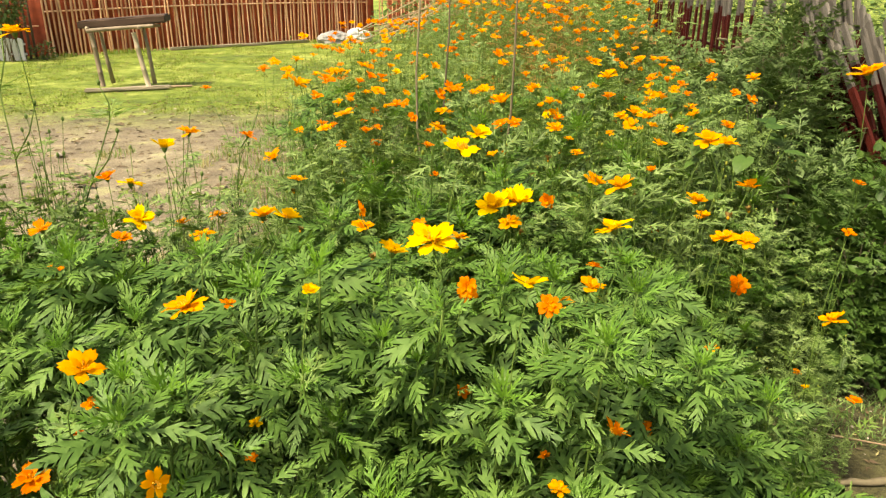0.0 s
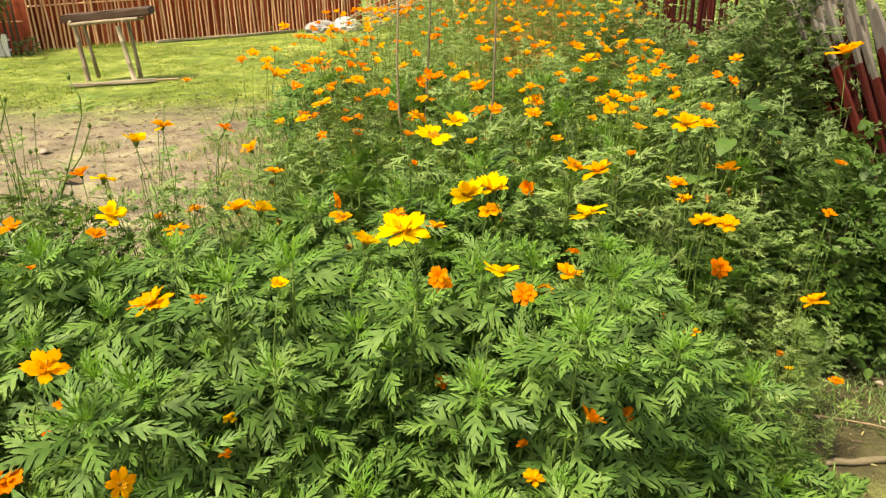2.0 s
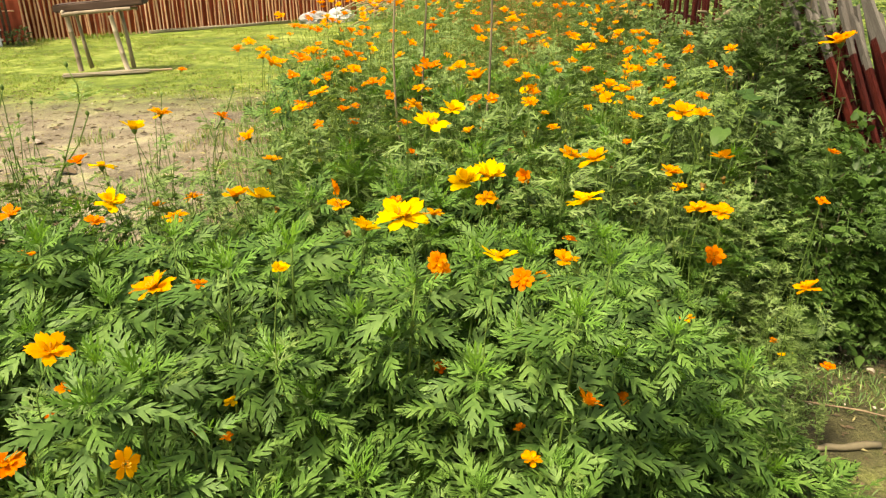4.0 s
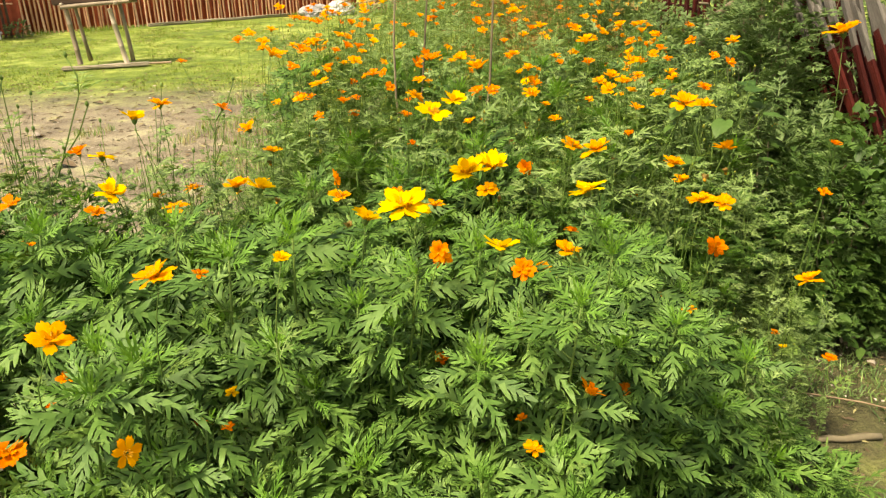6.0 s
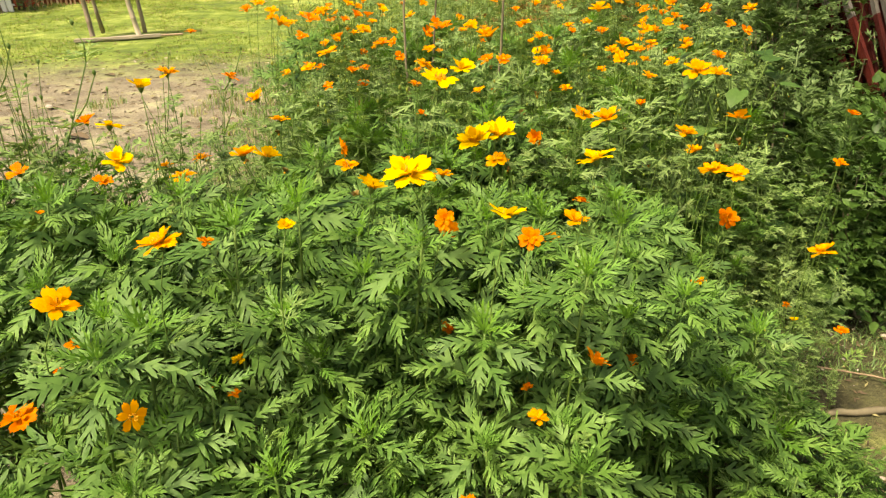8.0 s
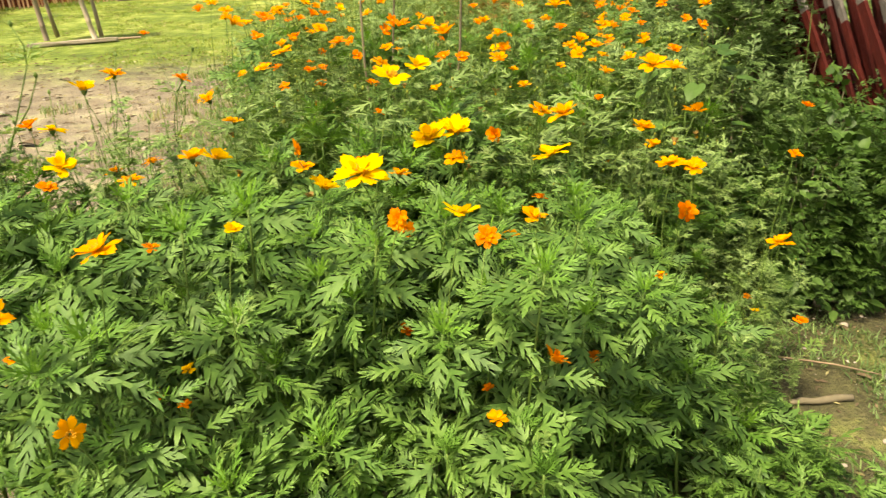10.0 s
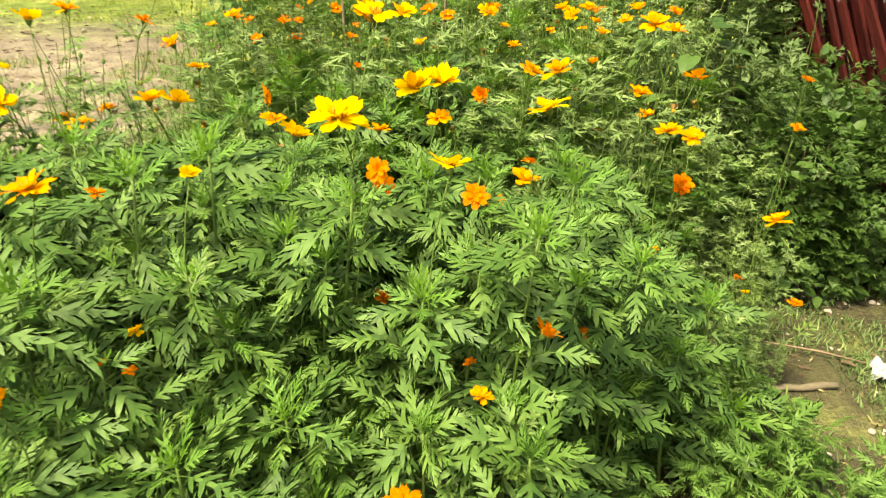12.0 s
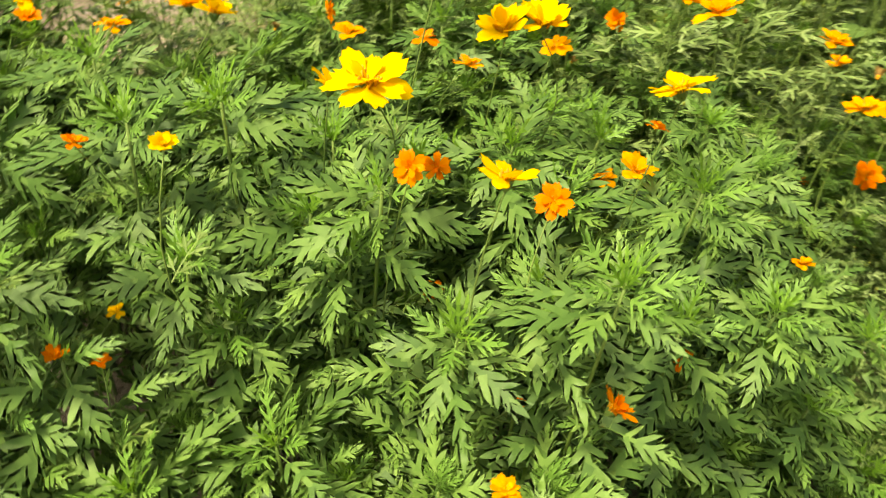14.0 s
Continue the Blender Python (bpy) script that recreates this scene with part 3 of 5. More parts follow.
blades("bed_edge_grass", "thin grass and weeds along the edge of the bed", 2600, (-2.6, -0.4, 1.9, 6.5), 0.05, (LEAF_FINE, GRASS_DRY), 5, lambda x, y, r: x > -1.5 + 0.7 * noise.noise((x, y * 1.5, 3)) or noise.noise((x * 2, y * 2, 9)) > 0.33, 0.9)


def pebble_field():
    rng, g = random.Random(8), Geo()
    for _ in range(900):
        if rng.random() < 0.5:
            x, y = rng.uniform(-4.5, -0.3), rng.uniform(2.6, 7.2)
        else:
            x, y = rng.uniform(0.7, 2.3), rng.uniform(0.8, 2.3)
        r = rng.uniform(0.003, 0.014) * (0.6 if x > 0 else 1)
        tilt = rng.uniform(0, 6.28)
        ring = [(x + r * math.cos(tilt + k * 1.05) * rng.uniform(0.7, 1.2), y + r * math.sin(tilt + k * 1.05) * rng.uniform(0.7, 1.2), r * 0.15) for k in range(6)]
        g.add(ring + [(x, y, r * 0.75)], [(k, (k + 1) % 6, 6) for k in range(6)])
    return g.mesh("pebbles", STONE)


def soil_litter():
    """Bits of straw, bark and dry leaf trodden into the soil."""
    rng, g = random.Random(18), Geo()
    for k in range(5200):
        if k % 8 == 0:
            x, y = rng.uniform(-7.0, -1.0), rng.uniform(7.2, 12.5)
        elif k % 3:
            x, y = rng.uniform(-4.6, -0.5), rng.uniform(2.6, 7.6)
        else:
            x, y = rng.uniform(0.7, 2.3), rng.uniform(0.8, 2.4)
        size = 0.45 if x > 0 else 1.0
        a, ln, wd, z = rng.uniform(0, 6.28), size * rng.uniform(0.012, 0.075), size * rng.uniform(0.002, 0.010), rng.uniform(0.003, 0.008)
        d, s = Vector((math.cos(a), math.sin(a), 0)) * ln / 2, Vector((-math.sin(a), math.cos(a), 0)) * wd
        p = Vector((x, y, z))
        g.add([p - d, p + s + Vector((0, 0, wd)), p + d, p - s], [(0, 3, 2, 1)], rng.choice((0, 0, 1)))
    return g.mesh("soil_litter", DEAD, GRASS_DRY)


tagged(new("soil_litter", soil_litter()), "bits of straw and dry leaf trodden into the soil", "debris", kind="stuff")
tagged(new("pebbles", pebble_field()), "small pale pebbles scattered on bare soil", "pebbles", kind="stuff")

# ---- bamboo fence behind the lawn ----


def cane(length, radius, seed, sides=8, mat=CANE, knots=4):
    """A bamboo cane along +Z with swollen joints."""
    g, rng = Geo(), random.Random(seed)
    pts, rad, bow = [], [], Vector((rng.uniform(-1, 1), rng.uniform(-1, 1), 0)) * length * 0.008
    for k in range(knots + 1):
        for d, f in ((-0.012, 1.0), (0.0, 1.16), (0.012, 1.0)):
            s = min(1.0, max(0.0, (k + 0.15 * math.sin(k * 9 + seed)) / knots + d * (1 if 0 < k < knots else abs(k / knots - 0.5) * 2 * (1 if (k == 0) == (d > 0) else -1))))
            pts.append((s, f))
    pts = sorted(set(pts))
    line = [Vector((0, 0, s * length)) + bow * math.sin(math.pi * s) for s, _ in pts]
    g.tube(line, [radius * f * (1.05 - 0.15 * s) for s, f in pts], sides)
    return g.mesh("cane", mat)


def slat_mesh(width, height, thick, seed, mat, tip=None):
    """A split slat along +Z, slightly bowed, with a ragged top; tip: (height share, material) of an unpainted end."""
    rng, g = random.Random(seed), Geo()
    rows = 8
    for k in range(rows):
        s = k / (rows - 1)
        w = width / 2 * rng.uniform(0.86, 1.06) * (0.8 if k == rows - 1 else 1)
        b = 0.012 * math.sin(3.1 * s + seed)
        z = s * height
        g.v += [(b - w, -thick / 2, z), (b - w * 0.4, -thick * 0.75, z), (b + w * 0.4, -thick * 0.75, z), (b + w, -thick / 2, z), (b + w, thick / 2, z), (b - w, thick / 2, z + (rng.uniform(-0.02, 0.02) if k == rows - 1 else 0))]
    for k in range(rows - 1):
        for c in range(6):
            g.f.append((k * 6 + c, k * 6 + (c + 1) % 6, k * 6 + 6 + (c + 1) % 6, k * 6 + 6 + c))
            g.m.append(1 if tip and (k + 0.5) / (rows - 1) > tip else 0)
    g.f += [(5, 4, 3, 2, 1, 0), tuple((rows - 1) * 6 + c for c in range(6))]
    g.m += [0, 1 if tip else 0]
    return g.mesh("slat", mat, *([GREY_WOOD] if tip else []), smooth=False)


FENCE_SLATS = [slat_mesh(0.021 + 0.004 * (s % 4), 1.5 + 0.03 * s, 0.016, s, CANE_RED) for s in range(8)]
# the bush's shade on these slats is painted in as dark wood
SHADED_SLATS = [slat_mesh(0.036, 1.5 + 0.03 * s, 0.016, s, DARK_AND_SHADED_WOOD) for s in range(4)]


def slat_fence(name, label, start, end, spacing, meshes, seed, rails, lean=0.02, rail_mat=CANE_RED):
    rng = random.Random(seed)
    start, end = Vector(start), Vector(end)
    run = end - start
    yaw = math.degrees(math.atan2(run.y, run.x))
    fence = thing(name, label, "fence", place=pose(start.x, start.y, 0, 0, 0, yaw))
    count = int(run.length / spacing)
    for k in range(count):
        part("slat", meshes[rng.randrange(len(meshes))], fence, "", pose(k * spacing + rng.uniform(-0.015, 0.015), rng.uniform(-0.012, 0.012), -0.02 + rng.uniform(-0.02, 0.02), rng.uniform(-1.5, 1.5), math.degrees(lean) + rng.uniform(-1.5, 1.5), rng.uniform(-25, 25)))
    for z in rails:
        part("rail", cane(run.length, 0.011, seed + int(z * 10), mat=rail_mat, knots=12), fence, "", pose(0, 0.025, z, 0, 90, 0))
    return fence


slat_fence("bamboo_fence", "red-brown split bamboo fence standing behind the lawn", (-6.47, 12.0), (-1.45, 15.15), 0.070, FENCE_SLATS, 21, (0.70, 1.3))
slat_fence("bamboo_fence", "slat fence coloured dark for shade, beside a leafy bush", (-10.5, 11.6), (-6.42, 11.72), 0.092, SHADED_SLATS, 22, (0.5, 1.3))

slat_fence("bamboo_fence", "red-brown bamboo fence behind the heap of poles", (-1.30, 15.3), (2.7, 14.6), 0.088, FENCE_SLATS, 23, (0.74, 1.3))


def sheet_wall(start, end, height, set_back):
    """A ribbed rust-red sheet standing behind the slats."""
    start, end = Vector(start), Vector(end)
    run = end - start
    g, n = Geo(), int(run.length / 0.035)
    for k in range(n + 1):
        d = 0.012 * math.sin(k * 1.35)
        for z in (0.0, height * 0.5, height):
            g.v += [(k * 0.035, d + set_back, z), (k * 0.035, d + set_back + 0.004, z)]
    for k in range(n):
        a = k * 6
        for r in (0, 2):
            g.f.append((a + r, a + 6 + r, a + 8 + r, a + 2 + r))
            g.f.append((a + 3 + r, a + 9 + r, a + 7 + r, a + 1 + r))
        g.f.append((a + 4, a + 10, a + 11, a + 5))
    g.m = [0] * len(g.f)
    ob = new("sheet_wall", g.mesh("sheet_wall", RED_SHEET))
    ob.matrix_basis = pose(start.x, start.y, 0, 0, 0, math.degrees(math.atan2(run.y, run.x)))
    return tagged(ob, "rust-red ribbed sheet standing behind the bamboo slats", "wall", kind="structure")


sheet_wall((-6.6, 12.05), (-1.3, 15.35), 1.5, 0.22)
sheet_wall((-10.5, 11.85), (-6.42, 11.95), 1.5, 0.1)

sheet_wall((-1.2, 15.5), (2.7, 14.8), 1.5, 0.22)

# low white pickets at the far end of the fence
PICKETS = [slat_mesh(0.085, 0.32 + 0.012 * k, 0.02, 90 + k, WHITEWASH) for k in range(3)]
pickets = thing("picket_fence", "low whitewashed picket fence before the dark slats", "fence", place=pose(-7.35, 11.45, 0))
for k in range(8):
    part("picket", PICKETS[k % 3], pickets, "", pose(k * 0.108, 0.008 * math.sin(k * 2.3), 0, 0, 1.5 * math.sin(k * 3.1), 0))
for z in (0.10, 0.25):
    part("rail", bm_mesh("rail", bevelled_box(0.86, 0.022, 0.03, 0.004, 0.002, 4, 3), WHITEWASH), pickets, "", pose(0.38, 0.026, z))

# ---- work bench on the lawn ----


def work_bench():
    bench = thing("work_bench", "rustic bench with bamboo legs and a thick worn plank top", "bench", place=pose(-3.70, 8.42, 0, 0, 0, 8))
    top = bevelled_box(0.96, 0.34, 0.085, 0.012, 0.004, 5, 5)
    part("top_plank", bm_mesh("top_plank", top, DARK_AND_SHADED_WOOD), bench, "dark weathered plank", pose(0.04, 0.16, 0.765, 0, -3.6, 2))
    for k, (x, y, tx, ty, h) in enumerate(((-0.27, -0.02, -0.30, -0.03, 0.68), (0.24, -0.02, 0.16, -0.03, 0.68), (-0.28, 0.42, -0.32, 0.36, 0.70), (0.24, 0.26, 0.20, 0.28, 0.72))):
        d = Vector((tx - x, ty - y, h - 0.03))
        part("leg", cane(d.length, 0.028 if k < 2 else 0.022, 40 + k, 9, CANE_OLD, 3), bench, "", Matrix.Translation((x, y, 0.03)) @ d.to_track_quat("Z", "Y").to_matrix().to_4x4())
    part("rail", cane(0.78, 0.022, 51, 8, CANE_OLD, 4), bench, "", pose(-0.36, -0.04, 0.675, 0, 86.5, 0))
    part("rail", cane(0.74, 0.020, 52, 8, CANE_OLD, 4), bench, "", pose(-0.36, 0.34, 0.70, 0, 90, 0))
    part("rail", cane(0.5, 0.018, 53, 8, CANE_OLD, 3), bench, "", pose(-0.33, -0.06, 0.705, -90, 0, 0))
    part("rail", cane(0.5, 0.018, 54, 8, CANE_OLD, 3), bench, "", pose(0.24, -0.06, 0.705, -90, 0, 0))
    base = bevelled_box(0.93, 0.10, 0.035, 0.01, 0.004, 6, 5)
    part("foot_plank", bm_mesh("foot_plank", base, PALE_WOOD), bench, "pale worn board on the grass", pose(0.02, -0.08, 0.03, 0, 0, 8))
    return bench


work_bench()
stick = tagged(new("wooden_pole", cane(0.5, 0.014, 61, 7, CANE, 3)), "weathered pole lying on the grass", "pole")
stick.matrix_basis = pose(-3.5, 8.5, 0.018, 0, 89.5, 10)
plank_far = tagged(new("wooden_plank", bm_mesh("wooden_plank", bevelled_box(2.6, 0.09, 0.05, 0.01, 0.006, 9, 6), PALE_WOOD)), "long pale board lying at the foot of the fence", "plank")
plank_far.matrix_basis = pose(-3.7, 13.55, 0.03, 0, 0, 32)

# ---- sacks ----


def sack(x, y, sx, sy, sz, seed, mat, label):
    """A slack half-empty sack: flattened, with creases."""
    bm = bmesh.new()
    bmesh.ops.create_icosphere(bm, subdivisions=4, radius=0.5)
    for v in bm.verts:
        p = v.co.copy()
        fold = abs(noise.noise(p * 4 + Vector((seed, 3, 0)))) + 0.5 * abs(noise.noise(p * 9 + Vector((0, seed, 5))))
        v.co = p * (1.08 - 0.34 * fold + 0.25 * noise.noise(p * 1.6 + Vector((seed, 0, 0))))
        v.co.z = max(v.co.z, -0.2)
        v.co = Vector((v.co.x * sx, v.co.y * sy, (v.co.z + 0.2) * sz))
    ob = tagged(new("sack", bm_mesh("sack", bm, mat, False)), label, "sack", "sacks by the fence")
    ob.matrix_basis = pose(x, y, 0, 0, 0, seed * 12)
    return ob


sack(-2.08, 14.15, 0.62, 0.42, 0.34, 1, SACK, "slack grey sack lying on the lawn")
sack(-1.66, 14.3, 0.62, 0.46, 0.36, 2, WHITE, "crumpled white sack lying on the lawn")


def pole_pile():
    pile = thing("pole_pile", "heap of long dry bamboo poles and twigs", "wood pile", place=pose(-1.32, 12.2, 0))
    rng = random.Random(5)
    for k in range(15):
        rise = 14 + 14 * (1 - k / 14) + rng.uniform(-9, 9)
        part("pole", cane(rng.uniform(1.5, 2.5), rng.uniform(0.007, 0.013), 70 + k, 6, CANE, 5), pile, "", pose(rng.uniform(-0.15, 0.25), rng.uniform(-0.5, 0.5), 0.08 + 0.027 * k, 0, 90 - rise, rng.uniform(-35, 35)))


pole_pile()

# ---- maroon slat fence along the bed ----
TIPPED = [slat_mesh(0.026 + 0.005 * (s % 3), 1.24 + 0.02 * s, 0.013, 30 + s, MAROON, 0.83) for s in range(6)]
TALL_TIPPED = [slat_mesh(0.034 + 0.004 * (s % 3), 1.46 + 0.02 * s, 0.013, 50 + s, MAROON, 0.66) for s in range(4)]


def side_fence():
    """Slats that lean along the fence near its free end and stand upright further on."""
    fence = thing("slat_fence", "leaning maroon slat fence with grey weathered tips", "fence")
    rng = random.Random(14)

    def line(y):
        return 1.80 + 0.02 * (y - 3.0)

    y = 1.75
    while y < 6.6:
        near = 1 - min(1, max(0, (y - 2.3) / 1.4))
        src = TIPPED if y < 3.5 else TALL_TIPPED
        part("slat", src[rng.randrange(len(src))], fence, "", pose(line(y) + rng.uniform(-0.02, 0.02), y, -0.02, 0, 0, 88) @ pose(0, 0, 0, -7 * near + rng.uniform(-3, 3), 32 * near + rng.uniform(-3, 4), rng.uniform(-10, 10)))
        y += (0.026 if y < 3.3 else 0.075) * rng.uniform(0.7, 1.3)
    for z in (0.3, 0.80):
        g = Geo()
        ys = [2.1 + 0.33 * k + z * 0.3 for k in range(12)]
        g.tube([(line(q) + 0.03 - 0.08 * z * (1 - min(1, max(0, (q - 0.45 * z - 2.3) / 1.4))), q, z + 0.01 * math.sin(q * 5)) for q in ys], [0.011] * 12, 7)
        part("rail", g.mesh("rail", MAROON), fence)
    return fence


side_fence()

# ---- shrubs ----


def small_leaf(g, place, length, width):
    pts = [(0, 0, 0), (width * 0.5, length * 0.3, 0.12 * width), (width * 0.42, length * 0.65, 0.1 * width), (0, length, -0.1 * length), (-width * 0.42, length * 0.65, 0.1 * width), (-width * 0.5, length * 0.3, 0.12 * width), (0, length * 0.5, -0.06 * width)]
    g.add(pts, [(0, 1, 6), (1, 2, 6), (2, 3, 6), (3, 4, 6), (4, 5, 6), (5, 0, 6)], 0, place)


def shrub(label, blobs, count, seed, mat=LEAF_DARK, size=0.05, cut=0.5, lobes=0):
    """Twigs that fan out of the ground and leaves spread through uneven clumps."""
    rng, leaves, twigs = random.Random(seed), Geo(), Geo()
    bush = thing("shrub", label, "shrub")
    total = sum(b[3] * b[4] * b[5] for b in blobs)
    for cx, cy, cz, rx, ry, rz in blobs:
        c = Vector((cx, cy, cz))
        for k in range(int(count * rx * ry * rz / total)):
            d = Vector((rng.gauss(0, 1), rng.gauss(0, 1), rng.gauss(0, 1))).normalized()
            r = rng.uniform(0.35, 1.0) ** 0.6 * (1 + 0.3 * noise.noise(d * 2.2 + c))
            p = c + Vector((d.x * rx, d.y * ry, d.z * rz)) * r
            if p.z < 0.03:
                continue
            way = Vector((d.x + rng.uniform(-0.8, 0.8), d.y + rng.uniform(-0.8, 0.8), d.z * 0.5 + rng.uniform(-0.5, 0.6)))
            m = Matrix.Translation(p) @ turned(way) @ Matrix.Rotation(rng.uniform(-0.6, 0.6), 4, "Y")
            if rng.random() < cut:
                cut_leaf(leaves, rng, size * rng.uniform(1.2, 2.0), size * 0.85, 3, lobes, 0.5, m, 0, 0.34 if lobes else 0.45)
            else:
                small_leaf(leaves, m, size * rng.uniform(0.7, 1.4), size * rng.uniform(0.45, 0.8))
        for k in range(9):
            foot = Vector((cx + rng.uniform(-0.3, 0.3) * rx, cy + rng.uniform(-0.3, 0.3) * ry, 0))
            tip = c + Vector((rng.uniform(-0.8, 0.8) * rx, rng.uniform(-0.8, 0.8) * ry, rng.uniform(0.2, 0.9) * rz))
            twigs.tube([foot, foot.lerp(tip, 0.5) + Vector((rng.uniform(-0.03, 0.03), 0, 0.03)), tip], [0.006, 0.004, 0.002], 5, caps=False)
    tagged(part("twig_tangle", twigs.mesh("twig_tangle", STEM_DRY), bush), kind="stuff")
    part("foliage", leaves.mesh("foliage", mat), bush)
    return bush


shrub("dense dark green shrub growing against the maroon fence", [(1.40, 3.1, 0.48, 0.36, 0.5, 0.56), (1.5, 4.3, 0.42, 0.42, 0.7, 0.42), (1.24, 2.45, 0.36, 0.24, 0.42, 0.40), (1.6, 6.2, 0.4, 0.4, 1.0, 0.45), (1.50, 3.02, 0.72, 0.22, 0.24, 0.40), (1.60, 3.30, 0.80, 0.20, 0.26, 0.34), (1.62, 2.85, 0.42, 0.18, 0.28, 0.4), (1.64, 3.5, 0.86, 0.2, 0.3, 0.3), (1.58, 3.15, 0.92, 0.16, 0.2, 0.2)], 7200, 3, LEAF_DARK, 0.058, 0.97, 1)
# this shrub's shade is put into its leaf colour, darker than LEAF_DARK
shrub("low dense green shrub at the foot of the maroon fence", [(1.36, 2.16, 0.30, 0.28, 0.26, 0.36), (1.64, 2.14, 0.32, 0.28, 0.24, 0.36), (1.60, 2.5, 0.34, 0.2, 0.3, 0.34), (2.2, 2.3, 0.28, 0.3, 0.3, 0.3), (1.5, 2.05, 0.1, 0.42, 0.12, 0.14)], 5600, 9, LEAF_BROAD_AND_SHADED, 0.045, 0.55, 1)
shrub("tall dark undergrowth behind the maroon fence", [(2.4, 2.9, 0.42, 0.24, 0.8, 0.46), (2.6, 3.4, 0.4, 0.4, 1.2, 0.5), (2.7, 5.8, 0.5, 0.5, 1.6, 0.6), (2.9, 8.8, 0.6, 0.6, 2.0, 0.75), (4.4, 5.5, 0.6, 0.9, 2.2, 0.8), (5.0, 10, 0.8, 1.2, 2.4, 0.9)], 6000, 6, LEAF_DARK, 0.07, 0.5)
shrub("dark leafy bush beside the far end of the bamboo fence", [(-6.75, 11.3, 0.85, 0.4, 0.25, 0.32), (-7.3, 11.3, 0.85, 0.5, 0.25, 0.35), (-6.35, 11.6, 0.12, 0.2, 0.15, 0.12)], 1700, 4, LEAF_DARK, 0.07, 0.2)
shrub("overgrown green weeds behind the flower bed", [(0.3, 13.6, 0.6, 1.3, 0.6, 0.7), (2.0, 12.0, 0.7, 0.9, 0.9, 0.8), (-0.9, 14.5, 0.35, 0.5, 0.4, 0.4), (2.7, 9.5, 0.45, 0.7, 1.2, 0.5), (3.6, 12.0, 0.6, 1.0, 1.2, 0.6)], 4600, 5, LEAF_DARK, 0.08, 0.5)


# ---- broad-leaved weeds ----


def heart_leaf_mesh(seed, size):
    rng, g = random.Random(seed), Geo()
    n, rim = 18, []
    for k in range(n):
        a = 2 * math.pi * k / n
        r = size * (0.5 + 0.10 * math.cos(a) - 0.16 * math.exp(-((a - math.pi) / 0.35) ** 2) + (0.17 * math.exp(-(min(a, 2 * math.pi - a) / 0.35) ** 2)))
        x, y = r * math.sin(a) * 0.86, r * math.cos(a) + size * 0.33
        rim.append((x, y, 0.15 * abs(x) - 0.9 * y * y / size * 0.3 + rng.uniform(-0.003, 0.003)))
    inner = [(x * 0.5, size * 0.33 + (y - size * 0.33) * 0.5, z * 0.35) for x, y, z in rim]
    g.add(rim + inner + [(0, size * 0.33, -0.004)], [(k, (k + 1) % n, n + (k + 1) % n, n + k) for k in range(n)] + [(n + k, n + (k + 1) % n, 2 * n) for k in range(n)])
    return g.mesh("leaf", LEAF_BROAD_AND_SHADED)


HEARTS = [heart_leaf_mesh(s, 0.11) for s in range(4)]


def broad_weed(x, y, height, count, seed, scale=1.0):
    rng = random.Random(seed)
    weed = thing("broad_leaved_weed", "broad-leaved weed with heart-shaped green leaves", "plant", "broad-leaved weeds", pose(x, y, 0))
    g, reach = Geo(), min(0.2, 0.5 * height)
    for k in range(count):
        a = rng.uniform(0, 6.28)
        s = rng.uniform(0.35, 1.0)
        foot = Vector((0, 0, height * s * 0.6))
        tip = Vector((math.cos(a) * reach * rng.uniform(0.3, 1), math.sin(a) * reach * rng.uniform(0.3, 1), height * s))
        stalk = Geo()
        stalk.tube([foot, foot.lerp(tip, 0.5) + Vector((0, 0, 0.02)), tip], [0.003, 0.0025, 0.002], 5, caps=False)
        part("leaf_stalk", stalk.mesh("leaf_stalk", STEM), weed)
        part("leaf", HEARTS[rng.randrange(4)], weed, "", Matrix.Translation(tip) @ turned((math.cos(a), math.sin(a), rng.uniform(-0.5, 0.3))) @ Matrix.Scale(scale * rng.uniform(0.6, 1.1), 4))
    g.tube([(0, 0, 0), (0.01, 0, height * 0.4), (0, 0.01, height * 0.65)], [0.006, 0.005, 0.003], 6)
    part("stem", g.mesh("stem", STEM), weed)


for k, (x, y, h, n, s) in enumerate(((1.12, 2.60, 0.84, 12, 0.85), (1.0, 2.30, 0.84, 11, 0.75), (0.93, 2.18, 0.88, 9, 0.7), (1.22, 2.04, 0.2, 8, 0.55), (1.47, 2.0, 0.16, 8, 0.5), (1.06, 2.06, 0.26, 8, 0.6), (1.12, 3.0, 0.86, 10, 0.9), (1.20, 2.82, 0.70, 10, 0.85), (1.65, 1.99, 0.16, 8, 0.5), (1.33, 2.02, 0.14, 8, 0.5))):
    broad_weed(x, y, h, n, 300 + k, s)

# ---- small things on the trodden soil ----


def fallen_log():
    g, rng = Geo(), random.Random(3)
    pts = [Vector((k * 0.036 - 0.09, 0.004 * math.sin(k * 2.0), 0.011 + 0.002 * math.sin(k * 3))) for k in range(6)]
    g.tube(pts, [0.008, 0.010, 0.009, 0.011, 0.010, 0.009], 9)
    ob = tagged(new("dead_branch", g.mesh("dead_branch", STEM_DRY)), "short pale dead branch lying on the soil", "branch")
    ob.matrix_basis = pose(1.14, 1.53, 0, 0, 0, 2)


